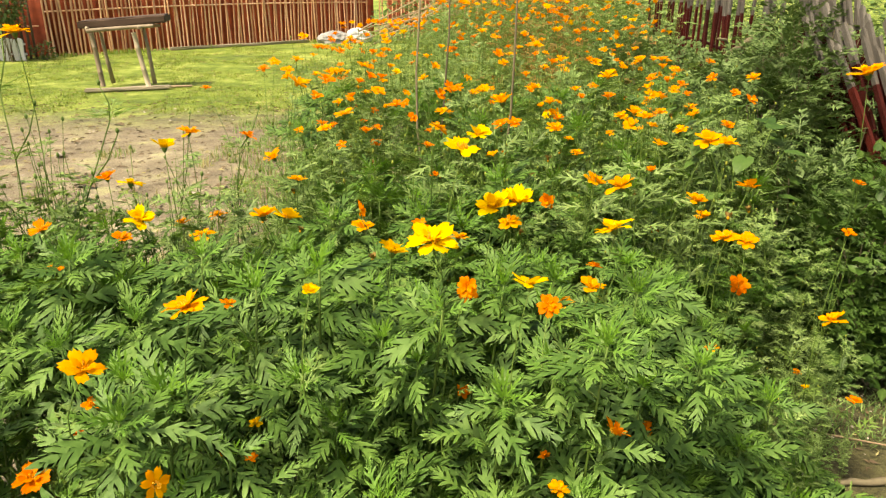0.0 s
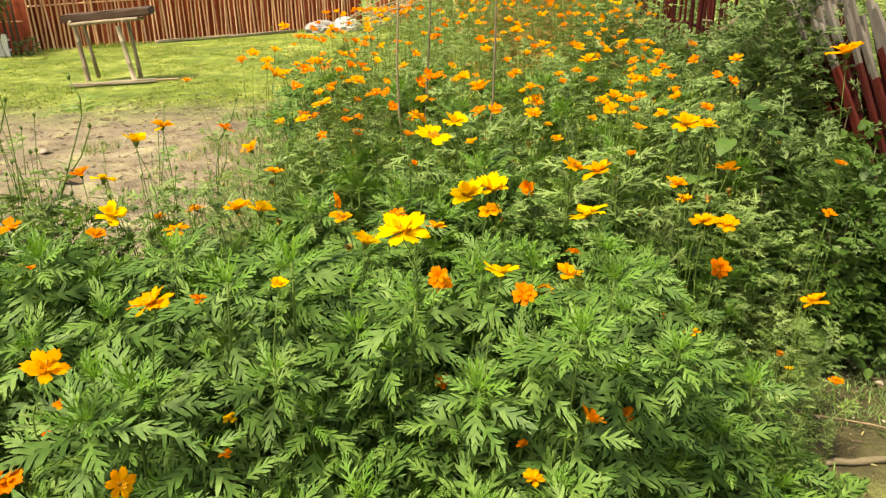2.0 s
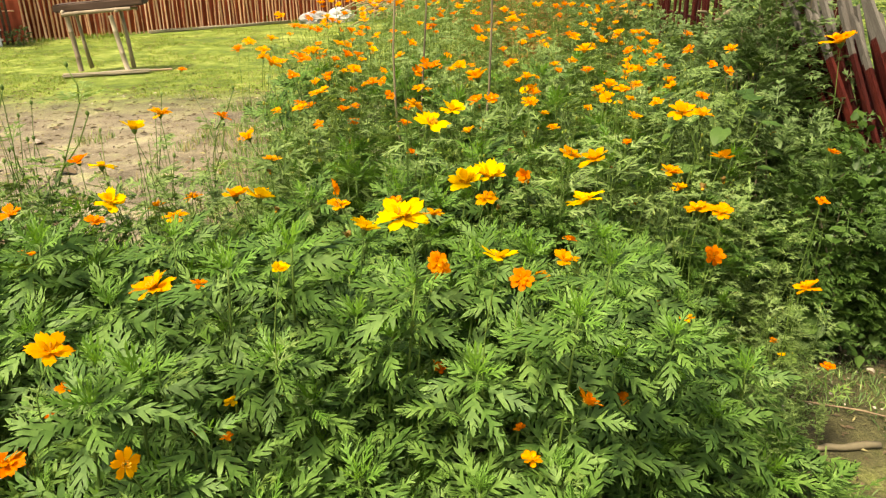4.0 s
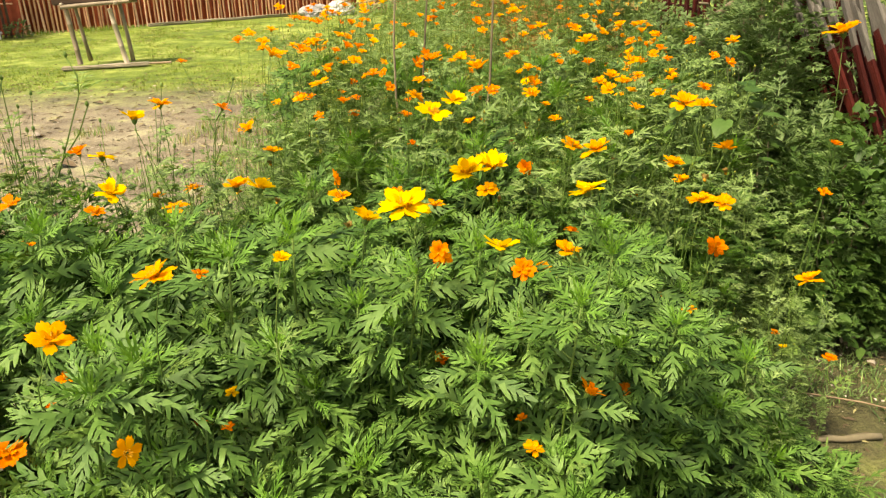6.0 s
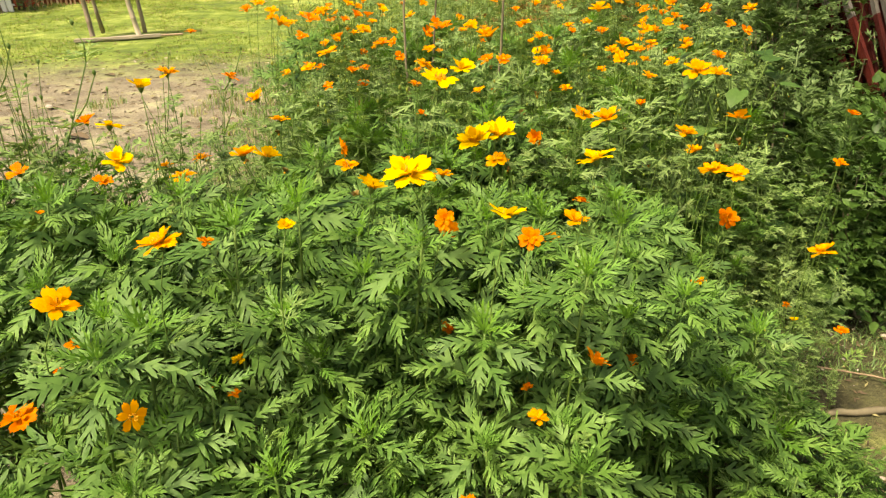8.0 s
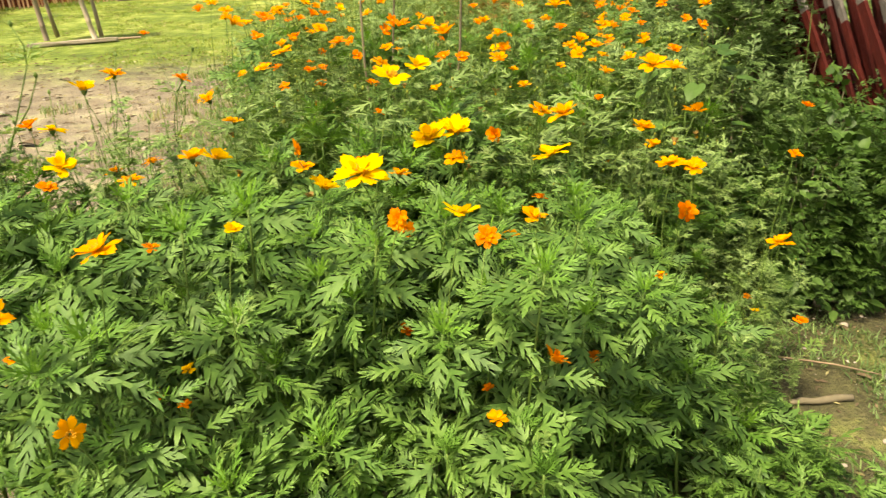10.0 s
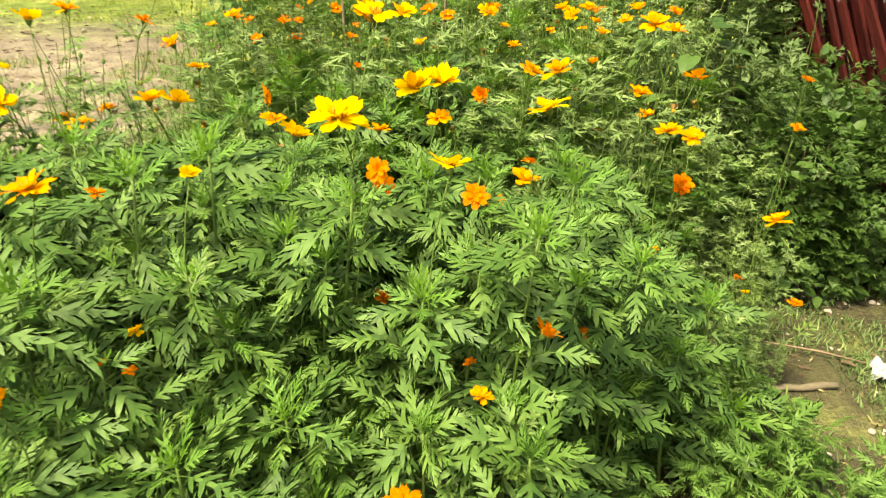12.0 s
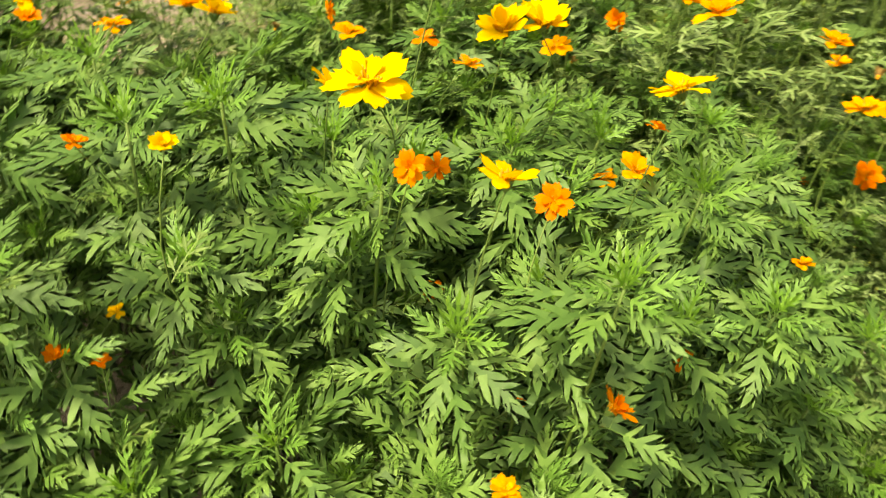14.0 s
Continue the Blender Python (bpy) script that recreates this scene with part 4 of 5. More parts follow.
fallen_log()
snag = Geo()
snag.tube([(1.56, 4.12, 0.62), (1.60, 4.08, 0.85), (1.66, 3.98, 0.93), (1.72, 3.92, 1.03)], [0.022, 0.02, 0.018, 0.014], 8)
snag.tube([(1.56, 4.3, 0.02), (1.55, 4.2, 0.4), (1.56, 4.12, 0.64)], [0.026, 0.025, 0.022], 8)
snag.tube([(1.60, 4.08, 0.85), (1.52, 3.95, 0.94), (1.46, 3.9, 0.95)], [0.012, 0.009, 0.006], 6)
tagged(new("dead_branch", snag.mesh("dead_branch", STEM_DRY)), "bent dead branch standing against the maroon fence", "branch")
twig = Geo()
twig.tube([(1.03, 1.76, 0.02), (1.15, 1.70, 0.03), (1.26, 1.675, 0.02), (1.37, 1.625, 0.012)], [0.0025, 0.003, 0.0028, 0.002], 5)
tagged(new("dry_stalk", twig.mesh("dry_stalk", CANE)), "thin straw-coloured dry stalk lying on the soil", "stalk")


def wrapper():
    wrap = thing("litter_wrapper", "crumpled white plastic wrapper with dark print", "litter", place=pose(1.43, 1.56, 0.0, 0, 0, -12))
    bm = bmesh.new()
    bmesh.ops.create_grid(bm, x_segments=22, y_segments=14, size=0.5)
    for v in bm.verts:
        x, y = v.co.x, v.co.y
        z = 0.022 + 0.03 * noise.noise((x * 4, y * 4, 1)) + 0.012 * noise.noise((x * 9, y * 9, 4))
        v.co = Vector((x * 0.15 + 0.012 * noise.noise((x * 3, y * 5, 9)), y * 0.095 + 0.012 * noise.noise((x * 5, y * 3, 7)), max(0.003, z)))
    solid_geom = bmesh.ops.solidify(bm, geom=bm.faces[:], thickness=0.0012)
    del solid_geom
    part("film", bm_mesh("film", bm, WHITE, True), wrap)
    for k in range(4):
        bar = bmesh.new()
        bmesh.ops.create_grid(bar, x_segments=10, y_segments=1, size=0.5)
        for v in bar.verts:
            x, y = v.co.x * 0.45 + 0.12, v.co.y * 0.10 - 0.24 + 0.19 * k
            z = 0.022 + 0.03 * noise.noise((x * 4, y * 4, 1)) + 0.012 * noise.noise((x * 9, y * 9, 4))
            v.co = Vector((x * 0.15 + 0.012 * noise.noise((x * 3, y * 5, 9)), y * 0.095 + 0.012 * noise.noise((x * 5, y * 3, 7)), max(0.003, z) + 0.004))
        part("print_bar", bm_mesh("print_bar", bar, INK), wrap, "dark green printed bar")


wrapper()


def rock(x, y, size, seed, mat=STONE, label="small pale broken stone on the soil"):
    bm = bmesh.new()
    bmesh.ops.create_icosphere(bm, subdivisions=2, radius=size / 2)
    for v in bm.verts:
        v.co *= 1 + 0.35 * noise.noise(v.co / size * 2.2 + Vector((seed, 0, 0)))
        v.co.z = max(v.co.z * 0.75, -size * 0.25)
    ob = tagged(new("stone", bm_mesh("stone", bm, mat)), label, "stone", "loose stones")
    ob.matrix_basis = pose(x, y, size * 0.24, 0, 0, seed * 40)


rock(1.58, 1.79, 0.06, 1, SACK, "chunk of pale rubble lying on the soil")
for k, (x, y, s) in enumerate(((1.42, 1.9, 0.025), (1.6, 1.95, 0.022), (1.22, 1.36, 0.02), (1.7, 1.6, 0.03), (1.05, 1.72, 0.02), (-2.0, 3.6, 0.05), (-1.55, 4.2, 0.045), (-2.9, 5.2, 0.06), (-1.3, 3.3, 0.04))):
    rock(x, y, s, 2 + k)


def dead_leaf(x, y, size, seed, turn):
    rng, g = random.Random(seed), Geo()
    for k in range(5):
        s = k / 4
        w = size * 0.28 * math.sin(math.pi * (0.12 + 0.8 * s))
        z = 0.006 + size * 0.25 * s * (1 - s)
        g.v += [(-w, size * (s - 0.5), z + w * 0.5), (0, size * (s - 0.5), z), (w, size * (s - 0.5), z + w * 0.4)]
    g.f = [(k * 3 + c, k * 3 + c + 1, k * 3 + c + 4, k * 3 + c + 3) for k in range(4) for c in range(2)]
    ob = tagged(new("dead_leaf", g.mesh("dead_leaf", DEAD)), "curled brown dead leaf on bare soil", "leaf", "dead leaves on the soil")
    ob.matrix_basis = pose(x, y, 0, 0, 0, turn)


_rng = random.Random(77)
dead_leaf(-2.32, 4.39, 0.16, 1, 75)
for k in range(26):
    if k < 17:
        dead_leaf(_rng.uniform(-3.2, -0.9), _rng.uniform(3.1, 6.4), _rng.uniform(0.05, 0.11), 2 + k, _rng.uniform(0, 360))
    else:
        dead_leaf(_rng.uniform(0.95, 1.9), _rng.uniform(1.2, 2.1), _rng.uniform(0.02, 0.04), 2 + k, _rng.uniform(0, 360))

# ---- stakes in the bed ----
for k, (x, y, h, dx) in enumerate(((-0.09, 2.60, 1.3, 0.0), (-0.01, 2.95, 1.45, 0.02), (0.14, 2.52, 1.4, 0.13))):
    g = Geo()
    g.tube([(dx * s + 0.016 * math.sin(7 * s + 2 * k), 0.008 * math.cos(5 * s), h * s - 0.02) for s in (0, 0.15, 0.3, 0.45, 0.6, 0.75, 0.9, 1.0)], [0.0052, 0.005, 0.0053, 0.0045, 0.0048, 0.0042, 0.0038, 0.003], 6)
    ob = tagged(new("stake", g.mesh("stake", STEM_DRY)), "thin crooked grey-brown stick standing among the flowers", "stake", "stakes in the flower bed")
    ob.matrix_basis = pose(x, y, 0)

# ---- the flower bed ----
FRONT_FLOWERS = [
    (-0.364, 0.871, 0.867, "a", 0.064), (-0.028, 1.024, 0.903, "y", 0.082), (0.117, 0.945, 0.864, "y", 0.060),
    (0.278, 1.116, 0.889, "y", 0.065), (-0.098, 1.122, 0.846, "y", 0.062),
    (0.128, 1.265, 0.889, "y", 0.070), (0.265, 1.192, 0.744, "a", 0.052), (-0.661, 0.900, 0.554, "o", 0.058),
]
SIDE_FLOWERS = [
    (0.084, 1.240, 0.887, "y", 0.072), (0.880, 1.435, 0.547, "a", 0.066), (0.943, 1.606, 1.075, "a", 0.078),
    (-0.602, 1.471, 0.949, "y", 0.060), (0.022, 1.192, 1.010, "y", 0.064), (0.361, 1.412, 0.874, "a", 0.065),
    (0.601, 1.428, 0.752, "a", 0.062), (0.355, 1.648, 0.819, "a", 0.060), (-0.704, 1.508, 0.860, "y", 0.062),
    (-0.621, 1.341, 0.831, "y", 0.066), (-0.319, 1.313, 0.843, "y", 0.065), (-0.199, 1.552, 0.737, "a", 0.055),
    (-0.716, 1.445, 0.753, "o", 0.046), (-0.503, 1.353, 0.794, "a", 0.055), (-0.573, 1.673, 0.730, "a", 0.050),
    (-0.794, 1.292, 0.829, "o", 0.048), (-0.376, 1.352, 0.834, "a", 0.058), (0.585, 1.551, 0.938, "a", 0.066),
    (0.697, 1.536, 0.704, "a", 0.058), (0.152, 1.642, 0.717, "a", 0.058), (0.022, 1.432, 0.755, "a", 0.050),
    (-0.063, 1.530, 0.752, "o", 0.048), (-0.809, 1.620, 0.839, "o", 0.050),
]
MIDDLE_FLOWERS = [
    (0.070, 1.584, 0.947, "y", 0.065), (0.597, 1.614, 0.778, "a", 0.060), (-0.557, 1.956, 0.867, "o", 0.052),
    (-0.369, 1.685, 0.816, "a", 0.050), (0.701, 1.575, 0.823, "a", 0.058), (0.530, 2.135, 0.882, "a", 0.052),
    (0.150, 1.895, 0.966, "a", 0.075), (-0.290, 2.002, 0.917, "a", 0.066), (0.677, 1.674, 0.903, "a", 0.055),
    (-0.672, 1.680, 0.702, "a", 0.050), (-0.622, 1.680, 0.936, "a", 0.058), (-0.458, 1.827, 0.835, "a", 0.060),
    (-0.342, 1.982, 0.878, "a", 0.052), (-0.023, 1.922, 0.896, "a", 0.058), (0.698, 1.816, 0.667, "a", 0.052),
]
BACK_FLOWERS = [
    (0.334, 2.273, 0.901, "a", 0.058), (0.769, 2.189, 0.875, "a", 0.058), (-0.384, 2.305, 0.967, "o", 0.066),
    (-0.466, 2.244, 0.969, "a", 0.075), (-0.223, 2.508, 0.949, "o", 0.050), (-0.265, 2.528, 0.947, "o", 0.055),
    (0.302, 2.461, 0.915, "a", 0.058), (0.499, 2.212, 0.989, "a", 0.068), (0.934, 3.299, 0.786, "a", 0.052),
    (1.387, 3.228, 0.716, "a", 0.046), (0.145, 2.858, 1.073, "a", 0.050), (0.266, 4.018, 1.075, "a", 0.048),
    (0.306, 2.468, 1.059, "a", 0.058), (0.877, 4.380, 0.802, "a", 0.048), (1.204, 4.760, 0.778, "o", 0.046),
    (1.784, 6.165, 0.739, "a", 0.046), (0.765, 3.071, 0.907, "a", 0.046), (-1.036, 3.100, 0.826, "o", 0.055),
]
SMALL_FLOWERS = [
    (0.318, 1.417, 0.692, "o", 0.036), (0.590, 1.878, 0.608, "o", 0.040), (0.587, 1.582, 0.441, "o", 0.024),
    (0.901, 1.329, 0.400, "o", 0.036), (0.570, 1.339, 0.530, "a", 0.038), (0.246, 1.343, 0.639, "a", 0.044),
    (0.026, 1.121, 0.563, "o", 0.038), (0.153, 0.808, 0.605, "a", 0.032), (-0.311, 0.942, 0.627, "y", 0.024),
    (1.352, 2.681, 0.593, "o", 0.040), (0.922, 1.516, 0.728, "o", 0.036), (-0.032, 1.830, 0.784, "o", 0.034),
    (0.018, 2.614, 0.804, "a", 0.044), (0.188, 2.185, 0.757, "o", 0.034), (1.307, 4.146, 0.641, "o", 0.040),
    (1.099, 1.811, 0.760, "o", 0.038), (0.727, 1.834, 0.397, "o", 0.030), (0.913, 1.593, 0.313, "o", 0.030),
    (0.891, 1.504, 0.324, "y", 0.026), (0.159, 0.977, 0.531, "o", 0.022), (-0.340, 0.866, 0.626, "o", 0.028),
    (-0.309, 0.891, 0.597, "o", 0.022), (-0.581, 0.969, 0.645, "o", 0.036), (-0.577, 0.899, 0.639, "o", 0.030),
    (-0.775, 1.269, 0.750, "o", 0.040), (-0.357, 1.017, 0.801, "o", 0.030), (-0.210, 0.952, 0.852, "y", 0.030),
]
FACING_FLOWERS = [
    (-0.355, 0.673, 0.731, "a", 0.040, 62, 330),
    (-0.476, 0.786, 0.820, "a", 0.060, 24, 330), (0.678, 1.494, 0.611, "o", 0.052, 60, 262), (0.250, 0.905, 0.630, "o", 0.050, 42, 25),
    (0.166, 1.057, 0.776, "o", 0.042, 45, 265), (0.032, 1.091, 0.780, "o", 0.036, 60, 250), (0.258, 1.714, 0.750, "o", 0.046, 80, 240),
    (-0.185, 1.391, 0.834, "o", 0.042, 85, 20), (0.403, 1.221, 0.407, "o", 0.044, 50, 300), (0.025, 0.968, 0.851, "o", 0.034, 55, 265),
]

rng_bed = random.Random(2024)
ROSETTE_HEIGHTS = (0.14, 0.24, 0.36, 0.48, 0.58, 0.68, 0.80)
ROSETTE_TEMPLATES = [(h, bright, leafy_plant(500 + 10 * k + v, h, 1, bright)) for k, h in enumerate(ROSETTE_HEIGHTS) for v, bright in enumerate((True, True, False))]
BUSHY_TEMPLATES = [leafy_plant(580 + v, 0.66, 4, v % 2 == 0, True) for v in range(5)]
THIN_TEMPLATES = [thin_plant(s) for s in THIN_SHAPES]
used_templates = set()
PLANTS = []


def seedling(seed):
    """A low young plant: one stem and a rosette of cut leaves."""
    rng, leaves, stem = random.Random(seed), Geo(), Geo()
    plant = thing("cosmos_seedling", "young low cosmos plant on bare soil", "plant", "young cosmos plants")
    h = 0.2
    stem.tube([(0, 0, 0), (0.004, 0.003, h * 0.5), (0, 0.006, h)], [0.003, 0.0025, 0.0018], 5)
    for k in range(24):
        a, s = k * 2.4 + rng.uniform(-0.3, 0.3), rng.uniform(0.35, 1.0)
        lobed_leaf(leaves, rng, rng.uniform(0.065, 0.10), rng.uniform(0.036, 0.05), 4, rng.uniform(0.1, 0.8), Matrix.Translation((0, 0.005 * s, h * s)) @ turned((math.cos(a), math.sin(a), 0.1 + 0.7 * s * rng.random()), (-0.2, -0.4, 0.9)), 0, 0.12)
    part("stem", stem.mesh("stem", STEM), plant)
    part("foliage", leaves.mesh("foliage", LEAF), plant)
    return plant


SEEDLING_TEMPLATES = [seedling(700 + s) for s in range(4)]


def set_copy(src, m, x, y, scale):
    """Stand a plant at m: the template itself the first time, copies after that."""
    if src.name not in used_templates:
        used_templates.add(src.name)
        src.matrix_basis = m
        ob = src
    else:
        ob = copy_thing(src, m @ Matrix.Scale(1 / src.scale.x, 4))
    PLANTS.append((ob, m, x, y, scale, []))


def set_plant(templates, x, y, scale, lean=5):
    src = templates[rng_bed.randrange(len(templates))]
    set_copy(src, pose(x, y, -0.01, rng_bed.uniform(-lean, lean), rng_bed.uniform(-lean, lean), rng_bed.uniform(0, 360)) @ Matrix.Scale(scale, 4), x, y, scale)


def set_rosette(x, y, top, bright):
    """A single-stemmed plant whose tuft stands at (x, y, top)."""
    near = min(abs(h - top) for h, _, _ in ROSETTE_TEMPLATES)
    h, _, src = rng_bed.choice([t for t in ROSETTE_TEMPLATES if abs(abs(t[0] - top) - near) < 1e-6 and t[1] == bright])
    set_copy(src, pose(x, y, 0, 0, 0, rng_bed.uniform(-55, 55)) @ Matrix.Scale(top / h, 4), x, y, top / 0.66)


def scattered(x0, x1, y0, y1, gap, keep):
    """Points on a jittered grid."""
    y = y0
    row = 0
    while y < y1:
        x = x0 + gap * 0.5 * (row % 2)
        while x < x1:
            px, py = x + rng_bed.uniform(-0.35, 0.35) * gap, y + rng_bed.uniform(-0.35, 0.35) * gap
            if keep(px, py):
                yield px, py
            x += gap
        y += gap * 0.87
        row += 1


def left_edge(y):
    """The open side of the bed."""
    return float(np.interp(y, (0.4, 1.2, 1.42, 1.65, 2.3, 3.2, 4.9, 7.0, 9.0, 13.5), (-0.85, -1.05, -0.95, -0.55, -0.5, -0.52, -0.6, -0.7, -0.45, -0.3)))


def right_edge(y):
    return float(np.interp(y, (0.4, 0.9, 1.5, 2.2, 4.0, 6.0, 12.0), (0.52, 0.60, 0.80, 1.05, 1.42, 1.85, 2.6)))


def in_gap(x, y):
    """A shaded hole between the tall plants and the seedlings."""
    return ((x - 0.54) / 0.27) ** 2 + ((y - 0.97) / 0.36) ** 2 < 1


# tufts that stand out of the front of the bed
ROSETTES = (
    (-0.107, 0.873, 0.519), (-0.232, 0.785, 0.525), (-0.332, 0.865, 0.622), (0.084, 0.941, 0.666), (0.239, 0.940, 0.763), (-0.222, 1.103, 0.823), (-0.324, 1.069, 0.801),
    (-0.245, 0.998, 0.669), (-0.419, 0.882, 0.715), (0.446, 1.081, 0.642), (0.585, 1.168, 0.395), (0.171, 0.997, 0.690), (-0.053, 1.019, 0.693),
    (-0.117, 1.076, 0.702), (-0.378, 0.823, 0.580), (0.802, 1.298, 0.222),
    (0.762, 1.236, 0.184), (0.932, 1.180, 0.098), (0.336, 1.136, 0.758), (-0.453, 0.802, 0.725), (-0.695, 1.191, 0.805), (-0.487, 0.820, 0.512),
    (0.723, 1.345, 0.386), (0.334, 1.044, 0.623), (-0.191, 0.985, 0.588), (0.510, 1.191, 0.464), (-0.471, 1.243, 0.791), (-0.012, 1.009, 0.792),
)
QUIET_ROSETTES = ((0.201, 0.870, 0.520), (0.082, 0.870, 0.491), (0.218, 0.785, 0.518), (-0.66, 1.05, 0.70), (-0.54, 1.09, 0.73), (-0.103, 1.073, 0.562), (0.452, 1.105, 0.358), (0.734, 1.205, 0.123), (-0.030, 1.063, 0.455), (-0.018, 0.956, 0.442))


def canopy(x, y):
    """Height of the leaves over the front of the bed, from the tufts round about."""
    total = weight = 0.0
    for px, py, pz in ROSETTES + QUIET_ROSETTES:
        w = 1 / ((px - x) ** 2 + (py - y) ** 2 + 0.004) ** 2
        total, weight = total + w * pz, weight + w
    return total / weight


LOW_FLOWERS = [f for f in FRONT_FLOWERS + SIDE_FLOWERS + SMALL_FLOWERS + FACING_FLOWERS if f[1] < 2.0]


def below_flowers(x, y, top, reach=0.10):
    """The height left for leaves at (x, y), kept low on the camera's side so that the flowers show over them."""
    for f in LOW_FLOWERS:
        if f[4] < 0.04 and f[1] < 1.1:
            continue
        if abs(f[0] - x) < reach and -0.04 < f[1] - y < 0.34:
            top = min(top, f[2] - 0.06 + 0.55 * max(0.0, f[1] - y))
    return top


for x, y, top in ROSETTES:
    set_rosette(x, y, top, True)
for x, y, top in QUIET_ROSETTES:
    set_rosette(x, y, top, False)
for x, y in scattered(-1.25, 1.0, 0.70, 1.36, 0.125, lambda x, y: left_edge(y) < x < right_edge(y) - 0.05 and min((x - t[0]) ** 2 + (y - t[1]) ** 2 for t in ROSETTES + QUIET_ROSETTES) > 0.0036 and not in_gap(x, y)):
    share = rng_bed.uniform(0.84, 1.0) if x < -0.52 else rng_bed.uniform(0.66, 0.92) if x < 0.05 or (x < 0.22 and y > 0.88) else rng_bed.uniform(0.45, 0.72)
    set_rosette(x, y, max(0.12, below_flowers(x, y, canopy(x, y) * share)), x < 0.3 and rng_bed.random() < 0.35)
for x, y in scattered(-1.3, 1.5, 1.75, 4.2, 0.195, lambda x, y: left_edge(y) < x < right_edge(y) and (x > -0.6 or y < 2.2)):
    set_plant(THIN_TEMPLATES, x, y, rng_bed.uniform(0.82, 1.05) * (0.8 if x > 0.75 and y < 2.1 else 0.78 if x < -0.55 else 1))
for x, y in scattered(-1.25, 1.0, 1.32, 1.95, 0.137, lambda x, y: left_edge(y) < x < right_edge(y) - 0.1 and (x > -0.4 or y < 1.5)):
    set_plant(BUSHY_TEMPLATES, x, y, max(0.4, below_flowers(x, y, 0.7 * rng_bed.uniform(0.95, 1.16) * (0.75 if x > 0.5 else 0.85 if x > 0.4 else 1), 0.12) / 0.7))
for x, y in scattered(-0.6, 1.4, 1.95, 3.8, 0.41, lambda x, y: left_edge(y) < x < right_edge(y) - 0.1):
    set_plant(BUSHY_TEMPLATES, x, y, rng_bed.uniform(1.0, 1.25))
for x, y, size in ((0.90, 1.82, 0.66), (1.02, 2.0, 0.62), (1.12, 2.12, 0.55), (0.98, 2.2, 0.66)):
    set_plant(THIN_TEMPLATES, x, y, size)
for x, y in scattered(-0.95, -0.4, 1.5, 2.9, 0.17, lambda x, y: x > left_edge(y) - 0.38):
    set_plant(THIN_TEMPLATES, x, y, rng_bed.uniform(0.45, 0.75))
left_growth = []
for x, y in scattered(-1.15, -0.45, 1.48, 1.78, 0.12, lambda x, y: x < left_edge(y) + 0.1):
    left_growth.append((x, y, rng_bed.uniform(0.85, 1.02)))
for x, y in scattered(-1.15, -0.45, 1.42, 1.58, 0.15, lambda x, y: x < left_edge(y) + 0.05):
    set_plant(BUSHY_TEMPLATES, x, y, rng_bed.uniform(1.06, 1.18))
for x, y in scattered(-1.15, -0.45, 1.5, 2.5, 0.15, lambda x, y: x > left_edge(y) - 0.5 + 0.1 * (y - 1.5)):
    set_plant(SEEDLING_TEMPLATES, x, y, rng_bed.uniform(0.7, 1.4))
for x, y in scattered(0.5, 1.0, 1.42, 2.2, 0.2, lambda x, y: x < right_edge(y) + 0.02):
    set_plant(BUSHY_TEMPLATES, x, y, max(0.45, below_flowers(x, y, 0.56 * rng_bed.uniform(0.85, 1.15), 0.1) / 0.7))
thicket = Geo()
for x, y in scattered(-1.6, 2.4, 4.2, 12.5, 0.315, lambda x, y: left_edge(y) < x < right_edge(y)):
    stems, leaves = rng_bed.choice(BACK_SHAPES)
    m = pose(x, y, 0, rng_bed.uniform(-5, 5), rng_bed.uniform(-5, 5), rng_bed.uniform(0, 360)) @ Matrix.Scale(min(rng_bed.uniform(1.0, 1.25), (1.20 - 0.058 * y) / 0.92 + max(0.0, x + 0.03 * y) * 1.2), 4)
    thicket.add(leaves.v, leaves.f, 2 if 0.25 < x < 1.5 and y < 9 and rng_bed.random() < 0.5 else 0, m)
    thicket.add(stems.v, stems.f, 1, m)
tagged(new("cosmos_thicket", thicket.mesh("cosmos_thicket", LEAF_FINE, STEM, LEAF_DRY)), "dense thicket of fine-leaved cosmos at the back of the bed", "plants", kind="stuff")
for x, y in scattered(0.58, 1.35, 0.72, 1.42, 0.13, lambda x, y: right_edge(y) - 0.1 < x < 1.32 - 0.9 * max(0, y - 0.92) and not in_gap(x + 0.03, y)):
    set_plant(SEEDLING_TEMPLATES, x, y, rng_bed.uniform(0.65, 1.15))
for x, y in scattered(0.32, 0.95, 0.72, 1.42, 0.092, lambda x, y: (in_gap(x, y) or (y > 1.0 and 0.5 < x < right_edge(y) + 0.1)) and ((x - 0.58) / 0.075) ** 2 + ((y - 1.10) / 0.11) ** 2 > 1):
    set_plant(SEEDLING_TEMPLATES, x, y, rng_bed.uniform(0.55, 1.05))
for x, y in scattered(0.62, 1.2, 1.25, 2.0, 0.14, lambda x, y: right_edge(y) - 0.12 < x < right_edge(y) + 0.2 and not in_gap(x, y)):
    set_plant(THIN_TEMPLATES, x, y, rng_bed.uniform(0.32, 0.55))
